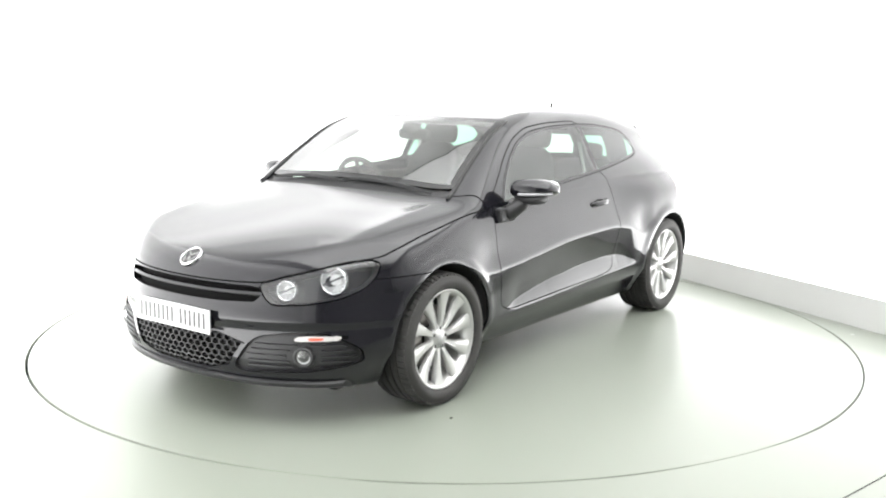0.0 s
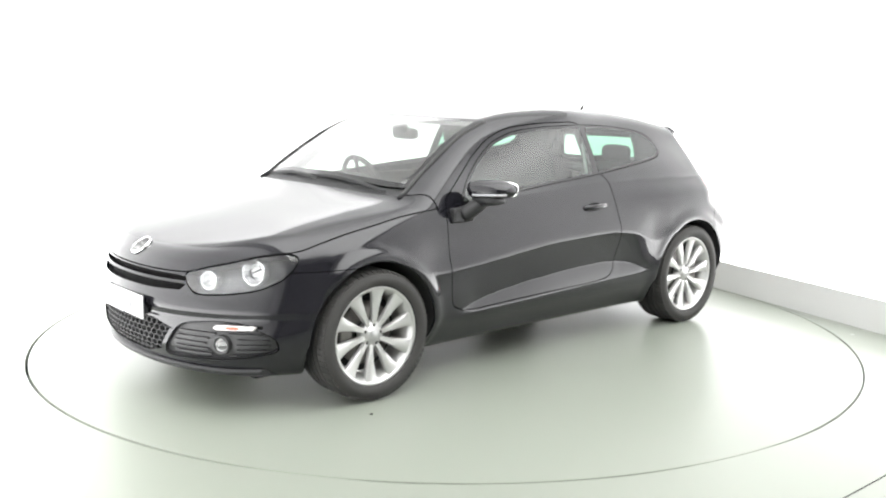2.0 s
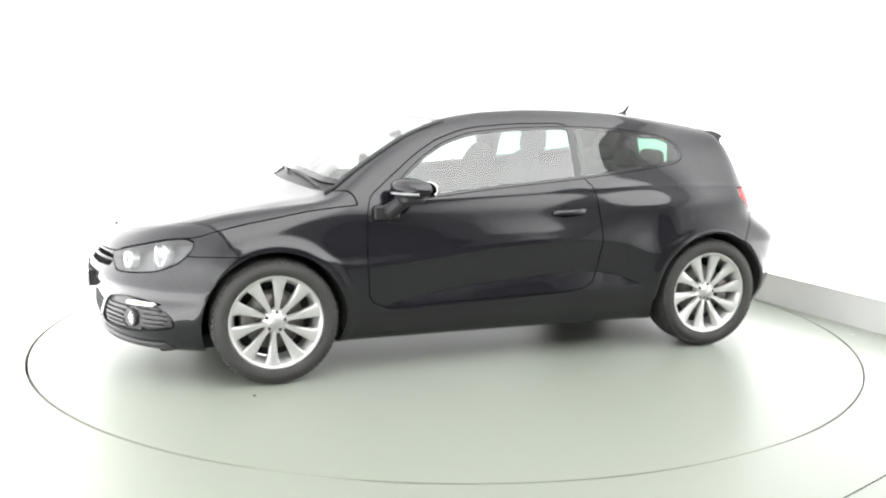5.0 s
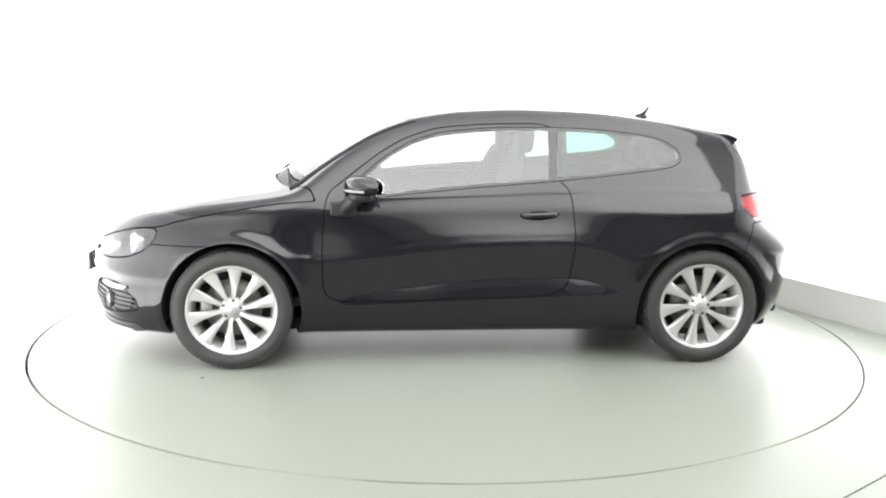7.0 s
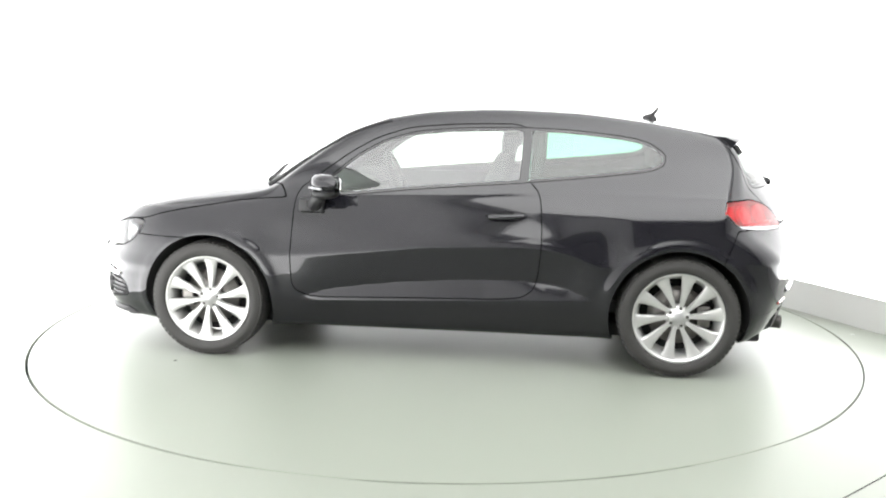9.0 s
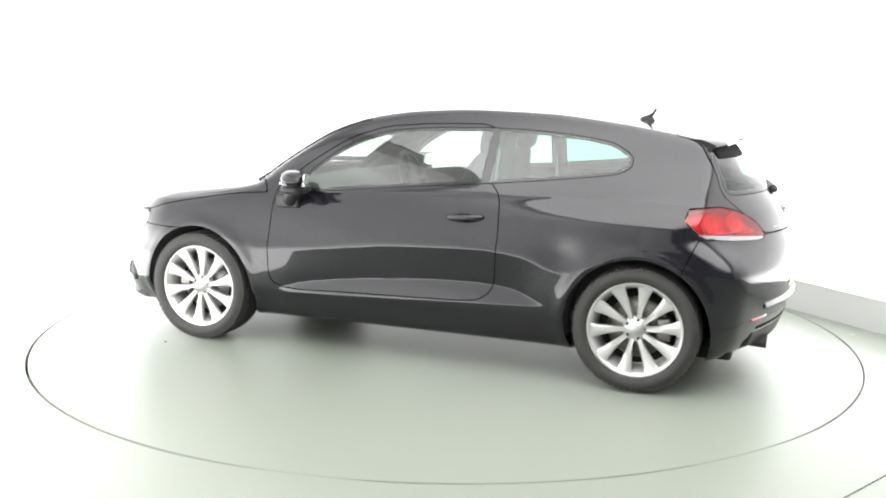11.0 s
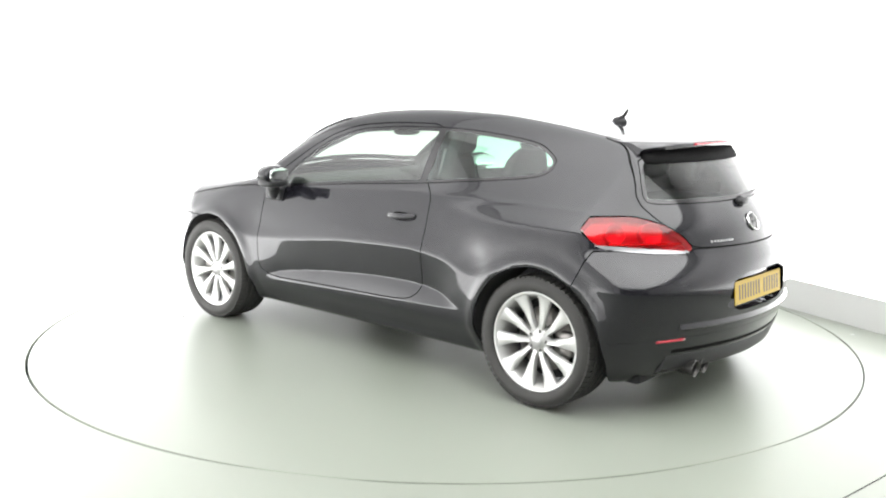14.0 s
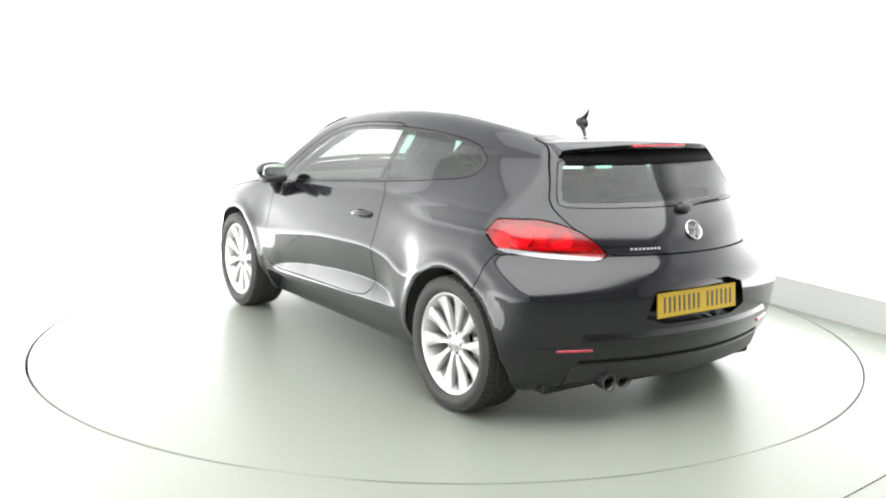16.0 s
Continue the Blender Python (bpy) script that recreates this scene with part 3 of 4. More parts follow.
def skin(name, sides, material, parent, label="", sink=0.0, edge=0.012, cap=0.0, source=None):
    """A panel of the skin as a mesh: on the left (1), the right (-1) or both sides as one, sunk inwards, with turned-in edges."""
    pts, faces = PANELS[source or name]
    nor = normals(pts)
    bm = bmesh.new()
    lay = bm.verts.layers.float_vector.new("nor")
    for s in sides:
        vs = []
        for p, q in zip(pts - nor * sink, nor):
            y = 0.0 if abs(p[1]) < 0.0006 else p[1]
            vv = bm.verts.new((p[0], y * s, p[2]))
            vv[lay] = (q[0], q[1] * s, q[2])
            vs.append(vv)
        for fc in faces:
            try:
                bm.faces.new([vs[k] for k in (fc if s > 0 else fc[::-1])])
            except ValueError:
                pass
    if len(sides) == 2:
        bmesh.ops.remove_doubles(bm, verts=[v for v in bm.verts if abs(v.co.y) < 0.0007], dist=0.002)
    n_skin = len(bm.faces)
    if edge:
        rim = [e for e in bm.edges if len(e.link_faces) == 1 and not (abs(e.verts[0].co.y) < 1e-4 and abs(e.verts[1].co.y) < 1e-4)]
        got = bmesh.ops.extrude_edge_only(bm, edges=rim)["geom"]
        for v in got:
            if isinstance(v, bmesh.types.BMVert):
                q = Vector(v[lay])
                v.co -= q * edge
    me = bpy.data.meshes.new(name)
    bm.faces.ensure_lookup_table()
    bm.normal_update()
    loops = []
    for i, fc in enumerate(bm.faces):
        for lp in fc.loops:
            loops.append(tuple(lp.vert[lay]) if i < n_skin else tuple(fc.normal))
    bm.to_mesh(me)
    bm.free()
    me.materials.append(material)
    me.shade_smooth()
    me.normals_split_custom_set(loops)
    ob = new(name, me)
    ob.parent = parent
    if label:
        tagged(ob, label)
    return ob


# ---- the car ----
car = new("car")
tagged(car, "glossy black three-door hatchback coupe parked on the turntable", "car")
BOTH, ENDS = (1, -1), ((1,), (-1,))
bonnet = skin("bonnet", BOTH, M_PAINT, car)
skin("roof", BOTH, M_PAINT, car)
front_bumper = skin("front_bumper", BOTH, M_PAINT, car)
rear_bumper = skin("rear_bumper", BOTH, M_PAINT, car)
tailgate = skin("tailgate", BOTH, M_PAINT, car)
skin("windscreen", BOTH, M_SCREEN, car, "clear tinted windscreen glass", edge=0.0)
skin("windscreen_surround", BOTH, M_GLOSS, car, "black band round the windscreen", source="screen_edge", edge=0.01)
skin("rear_window", BOTH, M_REARGLASS, tailgate, "tinted rear window glass", edge=0.0)
skin("rear_window_surround", BOTH, M_GLOSS, tailgate, "black band round the rear window", source="rear_edge", edge=0.01)
skin("scuttle", BOTH, M_TRIM, car, "black plastic scuttle panel", source="cowl", sink=0.012)
skin("shut_line", BOTH, M_GAP, car, "dark gaps between the panels", sink=0.009, edge=0.0)
upper_grille = skin("upper_grille", BOTH, M_GAP, front_bumper, "black upper grille", sink=0.035, edge=-0.035)
lower_grille = skin("lower_grille", BOTH, M_GAP, car, "black lower grille backing", sink=0.045, edge=-0.045)
skin("plate_recess", BOTH, M_PAINT, rear_bumper, "black number plate recess", source="recess", sink=0.052, edge=-0.052)
doors = {}
for s in (1, -1):
    skin("front_wing", (s,), M_PAINT, car)
    skin("side_body", (s,), M_PAINT, car)
    doors[s] = skin("door", (s,), M_PAINT, car)
    skin("door_window", (s,), M_GLASS, doors[s], "greenish clear door glass", edge=0.0)
    skin("quarter_window", (s,), M_DARKGLASS, car, "greenish tinted quarter glass", edge=0.0)
    skin("window_frame", (s,), M_GLOSS, car, "gloss black window surround", edge=0.012)
    lamp = skin("headlight", (s,), M_LENS, car, "clear headlight with two round chrome reflectors", edge=0.0)
    skin("lamp_housing", (s,), M_LAMP_IN, lamp, "dark grey lamp housing", source="headlight", sink=0.080, edge=-0.080)
    tail = skin("tail_light", (s,), M_REDGLASS, car, "red wrap-round rear light", edge=0.0)
    skin("tail_housing", (s,), M_TAILIN, tail, "ribbed pale housing behind the red lens", source="tail_light", sink=0.045, edge=-0.045)
    skin("clear_lens", (s,), M_CLEARLENS, tail, "clear white strip of the rear light", source="clear_strip", edge=0.012)
    blink = skin("indicator", (s,), M_AMBER, front_bumper, "clear front indicator lens", sink=-0.004)
    skin("fog_bay", (s,), M_TRIM, front_bumper, "matt black fog lamp surround", sink=0.016, edge=-0.016)


def nose_x(y, z):
    return surface((2.6, y, z), (-1, 0, 0))[0]


def tail_x(y, z):
    return surface((-2.6, y, z), (1, 0, 0))[0]


# headlight insides: two chrome bowls a side, and a divider
for s, lamp in zip((1, -1), [o for o in car.children if o.name.startswith("headlight")]):
    for x, y, z, r in ((1.965, 0.525, 0.620, 0.042), (1.815, 0.665, 0.660, 0.058)):
        face = pose(x, y * s, z) @ Vector((0.93, 0.36 * s, 0.08)).normalized().to_track_quat("Z", "Y").to_matrix().to_4x4()
        part("reflector", lathe([(0.001, -0.03), (r * 0.45, -0.028), (r * 0.8, -0.012), (r * 0.95, 0.010), (r, 0.018), (r * 1.06, 0.016), (r * 1.08, 0.004), (r * 1.05, -0.03)], 40, face), M_REFL, lamp, "round chrome reflector")
        part("bulb_lens", lathe([(0.001, 0.012), (r * 0.25, 0.008), (r * 0.4, -0.004), (r * 0.42, -0.026)], 32, face), M_BOWL, lamp, "small bright bulb cover")
        bar = box(-r * 0.9, r * 0.9, -0.004, 0.004, 0.004, 0.012, 0.002)
        bmesh.ops.transform(bar, matrix=face @ pose(0, 0, 0, 0, 0, 25 * s), verts=bar.verts)
        part("reflector_bar", bar, M_LAMP_IN, lamp, "dark bar across the reflector", smooth=False)

# rear light insides: two lamp bowls a side and a dark divider
for s, lamp in zip((1, -1), [o for o in car.children if o.name.startswith("tail_light")]):
    for y, z, r in ((0.755, 0.868, 0.046), (0.615, 0.862, 0.052)):
        p = surface((-2.6, y, z), (1, 0, 0))
        n = normals(p)
        face = pose(*((p - n * 0.034) * (1, s, 1))) @ Vector((n[0], n[1] * s, n[2])).to_track_quat("Z", "Y").to_matrix().to_4x4()
        part("lamp_bowl", lathe([(0.001, -0.008), (r * 0.5, -0.006), (r * 0.9, 0.004), (r, 0.014), (r * 1.12, 0.012), (r * 1.15, -0.01)], 36, face), M_TAILIN, lamp, "round pale lamp bowl")
    bar = []
    for y in np.linspace(0.50, 0.80, 13):
        p = surface((-2.6, y, 0.815), (1, 0, 0))
        bar.append(((p - normals(p) * 0.012) * (1, s, 1)))
    part("lamp_divider", tube(bar, 0.008, 8), M_RED, lamp, "dark red divider in the rear light")

# upper grille bars, lower honeycomb
for z, h in ((0.603, 0.011),):
    ys = np.linspace(-0.45, 0.45, 31)
    bm = bmesh.new()
    rows = []
    for y in ys:
        x = nose_x(y, z) - 0.008
        rows.append([bm.verts.new((x + dx, y, z + dz)) for dx, dz in ((0.004, -h * 0.6), (0.008, 0.0), (0.0, h), (-0.035, h), (-0.035, -h))])
    for a, b in zip(rows, rows[1:]):
        for k in range(5):
            bm.faces.new((a[k], a[(k + 1) % 5], b[(k + 1) % 5], b[k]))
    bmesh.ops.recalc_face_normals(bm, faces=bm.faces)
    part("grille_bar", bm, M_GLOSS, front_bumper, "gloss black bar across the upper grille", smooth=False)


def honeycomb():
    bm = bmesh.new()
    r = 0.0215
    dy, dz = r * 1.95, r * 1.18
    for row in range(9):
        for col in range(-11, 12):
            cy, cz = (col + 0.5 * (row % 2)) * dy, 0.252 + row * dz * 0.98
            if float(LGRILLE(np.array(abs(cy)), np.array(cz))) > 0.006:
                continue
            rim = []
            for k in range(6):
                a = math.pi / 6 + k * math.pi / 3
                for q, back in ((1.0, 0.010), (0.80, 0.008), (0.80, 0.030)):
                    y, z = cy + r * q * 1.13 * math.cos(a), cz + r * q * 0.78 * math.sin(a)
                    rim.append(bm.verts.new((float(NOSE(z) - (0.40 - 0.12 * ramp(0.55, 0.35, z)) * y * y - 0.35 * y ** 4) - back, y, z)))
            for k in range(6):
                i, j = k * 3, (k + 1) % 6 * 3
                bm.faces.new((rim[i], rim[j], rim[j + 1], rim[i + 1]))
                bm.faces.new((rim[i + 1], rim[j + 1], rim[j + 2], rim[i + 2]))
    bmesh.ops.recalc_face_normals(bm, faces=bm.faces)
    return bm


part("honeycomb", honeycomb(), M_TRIM, lower_grille, "black plastic honeycomb mesh", smooth=False)

# fog lamps, their slats, indicator bulbs
for s in (1, -1):
    bay = [o for o in front_bumper.children if o.name.startswith("fog_bay")][0 if s > 0 else 1]
    x = nose_x(0.628, 0.338)
    face = pose(x - 0.012, 0.628 * s, 0.338) @ Vector((0.9, 0.42 * s, 0)).normalized().to_track_quat("Z", "Y").to_matrix().to_4x4()
    part("fog_bezel", lathe([(0.030, -0.02), (0.031, 0.004), (0.034, 0.008), (0.043, 0.010), (0.047, 0.004), (0.047, -0.02)], 36, face), M_TRIM, front_bumper, "black round fog lamp bezel")
    part("fog_lamp", lathe([(0.001, -0.022), (0.012, -0.020), (0.024, -0.010), (0.030, 0.003)], 32, face), M_BOWL, front_bumper, "bright fog lamp reflector")
    part("fog_glass", lathe([(0.001, 0.010), (0.016, 0.008), (0.030, 0.002)], 32, face), M_LENS, front_bumper, "clear fog lamp glass")
    for z in (0.292, 0.316, 0.340, 0.364, 0.388):
        runs = [[]]
        for y in np.linspace(0.40, 0.80, 33):
            if float(FOGBAY(np.array(y), np.array(z))) < -0.012 and math.hypot(y - 0.628, z - 0.338) > 0.054:
                runs[-1].append(y)
            elif runs[-1]:
                runs.append([])
        for run in runs:
            if len(run) < 3:
                continue
            bm = bmesh.new()
            rows = []
            for y in run:
                xx = nose_x(y, z) - 0.004
                rows.append([bm.verts.new((xx + dx, y * s, z + dz)) for dx, dz in ((0, -0.004), (0, 0.003), (-0.02, 0.005), (-0.02, -0.006))])
            for a, b in zip(rows, rows[1:]):
                for k in range(4):
                    bm.faces.new((a[k], a[(k + 1) % 4], b[(k + 1) % 4], b[k]))
            bmesh.ops.recalc_face_normals(bm, faces=bm.faces)
            part("slat", bm, M_TRIM, front_bumper, smooth=False)
    bx = nose_x(0.668, 0.420)
    bulb = blob(bx + 0.003, 0.668 * s, 0.419, 0.006, 0.034, 0.007, 0.7, 16)
    bmesh.ops.rotate(bulb, cent=(bx, 0.668 * s, 0.419), matrix=Matrix.Rotation(0.72 * s, 3, "Z"), verts=bulb.verts)
    part("indicator_bulb", bulb, M_BULB, front_bumper, "orange-red indicator bulb")


# badges: a plain ring with a disc
def badge(name, x, y, z, way, parent, size=1.0):
    out = Vector(way).normalized()
    across = Vector((0, 0, 1)).cross(out).normalized()
    turn = Matrix((across, out.cross(across), out)).transposed().to_4x4()
    face = pose(x, y, z) @ turn @ Matrix.Scale(size, 4)
    ob = part(name, lathe([(0.0495, 0.0), (0.0495, 0.004), (0.052, 0.006), (0.0545, 0.004), (0.055, -0.004)], 40, face), M_CHROME, parent, "round chrome badge ring")
    part("badge_disc", lathe([(0.001, 0.002), (0.049, 0.0015), (0.050, -0.004)], 36, face), M_TRIM, parent, "black badge disc")
    bars = bmesh.new()
    for ax, ay, bx, by in ((-0.034, 0.030, 0.0, 0.002), (0.034, 0.030, 0.0, 0.002), (-0.040, 0.018, -0.016, -0.042), (0.040, 0.018, 0.016, -0.042), (-0.016, -0.042, 0.0, -0.006), (0.016, -0.042, 0.0, -0.006)):
        tube([(ax, ay, 0.003), (bx, by, 0.003)], 0.0022, 6, bars)
    bmesh.ops.transform(bars, matrix=face, verts=bars.verts)
    part("badge_bars", bars, M_RIM, parent, "slanted chrome bars of the badge", smooth=False)


zb = 0.721
bp = surface((2.6, 0, zb), (-1, 0, 0))
bn = normals(bp)
badge("badge", *(bp + bn * 0.005), bn, bonnet)
rp = surface((-2.6, 0, 0.882), (1, 0, 0))
rn = normals(rp)
badge("badge", *(rp + rn * 0.007), rn, tailgate, 0.85)
for k in range(8):
    lp = surface((-2.6, 0.215 + 0.0185 * k, 0.816), (1, 0, 0))
    ln = normals(lp)
    out = Vector(ln).normalized()
    across = Vector((0, 0, 1)).cross(out).normalized()
    face = pose(*(lp + ln * 0.001)) @ Matrix((across, out.cross(across), out)).transposed().to_4x4()
    stroke = box(-0.0055, 0.0055, -0.0045, 0.0045, -0.002, 0.002, 0.0005)
    bmesh.ops.transform(stroke, matrix=face, verts=stroke.verts)
    part("script_bar", stroke, M_SATIN, tailgate, smooth=False)


def plate(x, y, z, facing, tilt, back, parent, label):
    """A number plate; its characters are plain bars."""
    m = pose(x, y, z, 90, 0, 90 if facing > 0 else -90) @ pose(0, 0, 0, -tilt)
    ob = part("number_plate", box(-0.26, 0.26, -0.0555, 0.0555, -0.004, 0.003, 0.002, m), back, parent, label, smooth=False)
    for i in range(7):
        cx = -0.2 + i * 0.0625 + (0.03 if i > 3 else 0)
        for q in ((cx - 0.022, cx - 0.010), (cx + 0.010, cx + 0.022)):
            part("plate_bar", box(q[0], q[1], -0.036, 0.036, 0.003, 0.0042, 0, m), M_INK, ob, smooth=False)


plate(2.176, 0, 0.473, 1, 0, M_WHITE, car, "white front number plate with dark bars")
plate(-1.990, 0.005, 0.568, -1, 5, M_YELLOW, car, "yellow rear number plate with dark bars")
part("plate_holder", box(2.12, 2.171, -0.22, 0.22, 0.43, 0.515, 0.004), M_TRIM, front_bumper, "black plate holder", smooth=False)

# bottom lip, diffuser, reflectors, exhausts
def hoop(zs, ylim, out, depth, end, n=41):
    """A bar that follows the nose (end 1) or the tail (-1) between the heights zs."""
    bm = bmesh.new()
    rows = []
    for y in np.linspace(-ylim, ylim, n):
        q = []
        for z, o in zip(zs, out):
            x = (nose_x(y, max(z, 0.23)) if end > 0 else tail_x(y, max(z, 0.26)))
            q.append(bm.verts.new((x + o * end, y, z)))
        for z, o in list(zip(zs, out))[::-1]:
            x = (nose_x(y, max(z, 0.23)) if end > 0 else tail_x(y, max(z, 0.26)))
            q.append(bm.verts.new((x + (o - depth) * end, y, z)))
        rows.append(q)
    k = len(rows[0])
    for a, b in zip(rows, rows[1:]):
        for i in range(k):
            bm.faces.new((a[i], a[(i + 1) % k], b[(i + 1) % k], b[i]))
    bm.faces.new(rows[0])
    bm.faces.new(rows[-1][::-1])
    bmesh.ops.recalc_face_normals(bm, faces=bm.faces)
    return bm


part("front_lip", hoop((0.185, 0.195, 0.212, 0.222), 0.74, (-0.03, 0.004, 0.012, 0.0), 0.05, 1), M_TRIM, front_bumper, "black plastic lip under the bumper", sharp=40)
part("diffuser", hoop((0.20, 0.235, 0.30, 0.315), 0.62, (-0.06, 0.004, 0.006, -0.004), 0.06, -1), M_TRIM, rear_bumper, "matt black lower bumper insert", sharp=40)
part("bumper_ridge", hoop((0.425, 0.440, 0.462), 0.60, (0.0, 0.013, 0.0), 0.03, -1), M_PAINT, rear_bumper, "black ridge along the bumper", sharp=60)
part("bumper_groove", hoop((0.322, 0.330, 0.338), 0.60, (0.002, 0.004, 0.002), 0.02, -1), M_GAP, rear_bumper, "dark groove along the bumper", sharp=60)
for s in (1, -1):
    pts = [(tail_x(y, 0.385) + 0.001, y * s, 0.386) for y in np.linspace(0.55, 0.70, 9)]
    part("rear_reflector", tube(pts, 0.007, 8), M_RED, rear_bumper, "thin red reflector strip")
for y in (0.36, 0.45):
    m = pose(-1.825, y, 0.232, 0, -90 - 3)
    part("exhaust_tip", lathe([(0.030, -0.12), (0.036, -0.05), (0.038, 0.075), (0.040, 0.082), (0.036, 0.082), (0.033, 0.06), (0.031, -0.04)], 32, m), M_PIPE, car, "round sooty steel exhaust tip")
    part("exhaust_bore", lathe([(0.001, 0.01), (0.032, 0.012)], 24, m), M_GAP, car, "sooty exhaust bore")
part("silencer", blob(-1.62, 0.36, 0.25, 0.13, 0.20, 0.065, 0.5, 24), M_WELL, car, "dark silencer under the rear bumper")

# roof spoiler with its high brake light
def spoiler():
    bm = bmesh.new()
    rows = []
    for y in np.linspace(-0.505, 0.505, 45):
        tip = -1.705 + 0.36 * y * y + 0.45 * max(0, abs(y) - 0.40) ** 1.5
        zt = 1.266 - 0.10 * y * y - 0.35 * max(0, abs(y) - 0.46) ** 1.5
        root = -1.47
        zr = float(TOP(root) - 0.075 * y * y) + 0.001
        mid = (root + tip) / 2
        q = [(root, zr), (mid, (zr + zt) / 2 + 0.009), (tip + 0.018, zt + 0.005), (tip, zt - 0.004), (tip + 0.016, zt - 0.026), (root - 0.07, zr - 0.085)]
        rows.append([bm.verts.new((x, y, z)) for x, z in q])
    for a, b in zip(rows, rows[1:]):
        for i in range(6):
            bm.faces.new((a[i], a[(i + 1) % 6], b[(i + 1) % 6], b[i]))
    bm.faces.new(rows[0])
    bm.faces.new(rows[-1][::-1])
    bmesh.ops.recalc_face_normals(bm, faces=bm.faces)
    return bm


part("spoiler", spoiler(), M_PAINT, tailgate, "black roof-edge spoiler", sharp=35)
# Near-black strip on the tail paints in the shade under the spoiler.
part("spoiler_shade_strip", hoop((1.165, 1.19, 1.222, 1.245), 0.49, (0.003, 0.008, 0.012, 0.016), 0.012, -1), M_GAP, tailgate, "near-black strip for the spoiler's underside and the shade below it")
part("brake_light", box(-1.707, -1.688, -0.17, 0.17, 1.247, 1.258, 0.003), M_RED, tailgate, "narrow red high brake light", smooth=False)

# roof aerial
part("aerial_base", blob(-1.165, 0, float(TOP(-1.165)) + 0.008, 0.055, 0.020, 0.022, 0.8, 20, taper=0.4), M_TRIM, car, "black aerial foot")
part("aerial", tube([(-1.165, 0, float(TOP(-1.165)) + 0.012), (-1.195, 0, float(TOP(-1.165)) + 0.038), (-1.215, 0, float(TOP(-1.165)) + 0.070)], [0.016, 0.011, 0.008], 10), M_TRIM, car, "stubby black roof aerial")


# wipers
def wiper(points, parent, w=0.011):
    """An arm and blade lying over the glass through (x, y) points."""
    bm = bmesh.new()
    for lift, r in ((0.004, w), (0.012, w * 0.7)):
        pts = []
        for x, y in points:
            z = surface((x, y, 1.7), (0, 0, -1))[2]
            pts.append((x, y, z + lift))
        tube(pts, [r * 0.6] + [r] * (len(pts) - 2) + [r * 0.5], 6, bm)
    return part("wiper", bm, M_TRIM, parent, "black windscreen wiper", smooth=False)


line = lambda a, b, n: [(a[0] + (b[0] - a[0]) * i / n, a[1] + (b[1] - a[1]) * i / n) for i in range(n + 1)]
wiper(line((1.00, 0.58), (1.045, 0.02), 6), car, 0.0065)
wiper(line((1.065, 0.05), (0.99, -0.55), 6), car, 0.0065)
bm = bmesh.new()
pts = [(tail_x(y, z) - 0.016, y, z) for y, z in ((0.02, 0.985), (-0.08, 1.000), (-0.20, 1.006), (-0.36, 1.004))]
tube(pts, [0.022, 0.012, 0.009, 0.006], 8, bm)
part("rear_wiper", bm, M_TRIM, tailgate, "black rear wiper", smooth=False)
part("rear_wiper_pivot", blob(tail_x(0, 0.975) - 0.012, 0.0, 0.980, 0.022, 0.045, 0.020, 0.8, 20), M_TRIM, tailgate, "black wiper pivot cover")


# door mirrors and handles
def mirror(s):
    shell = blob(0.575, 0.965 * s, 0.998, 0.088, 0.110, 0.055, 0.74, 36)
    for v in shell.verts:
        k = (v.co.y * s - 0.965) / 0.110
        if v.co.x < 0.56:
            v.co.x = 0.56 - (0.56 - v.co.x) * 0.5
        v.co.x -= 0.040 * k
        if v.co.z < 0.998:
            v.co.z = 0.998 - (0.998 - v.co.z) * (0.85 - 0.15 * k)
        else:
            v.co.z -= 0.014 * max(0, k) ** 2
    ob = part("mirror", shell, M_PAINT, car, "gloss black door mirror housing")
    ob.matrix_basis = pose(0.015, -0.018 * s, -0.008)
    low = blob(0.585, 0.945 * s, 0.948, 0.070, 0.085, 0.028, 0.65, 28)
    part("mirror_base", low, M_TRIM, ob, "matt black lower mirror shell")
    rep = bmesh.new()
    pts = [(0.668 - 0.060 * max(0, a) ** 2 - 0.030 * a, (0.965 + 0.104 * a) * s, 0.977 + 0.003 * a) for a in np.linspace(-0.4, 1.0, 11)]
    tube(pts, 0.0075, 8, rep)
    part("mirror_indicator", rep, M_CLEARLENS, ob, "thin clear indicator strip")
    glass_ = blob(0.510, 0.965 * s, 0.998, 0.006, 0.090, 0.042, 0.6, 24)
    for v in glass_.verts:
        v.co.x -= 0.040 * (v.co.y * s - 0.965) / 0.110
    part("mirror_glass", glass_, M_MIRROR, ob, "silvered mirror glass")
    arm = bmesh.new()
    tube([(0.675, 0.835 * s, 0.865), (0.665, 0.875 * s, 0.880), (0.635, 0.910 * s, 0.915), (0.60, 0.94 * s, 0.945)], [0.042, 0.042, 0.038, 0.034], 14, arm)
    part("mirror_arm", arm, M_TRIM, ob, "matt black mirror arm")
    lo, hi = sorted((0.83 * s, 0.878 * s))
    part("mirror_foot", box(0.615, 0.755, lo, hi, 0.830, 0.905, 0.012), M_TRIM, ob, "black mirror foot on the door", smooth=False)


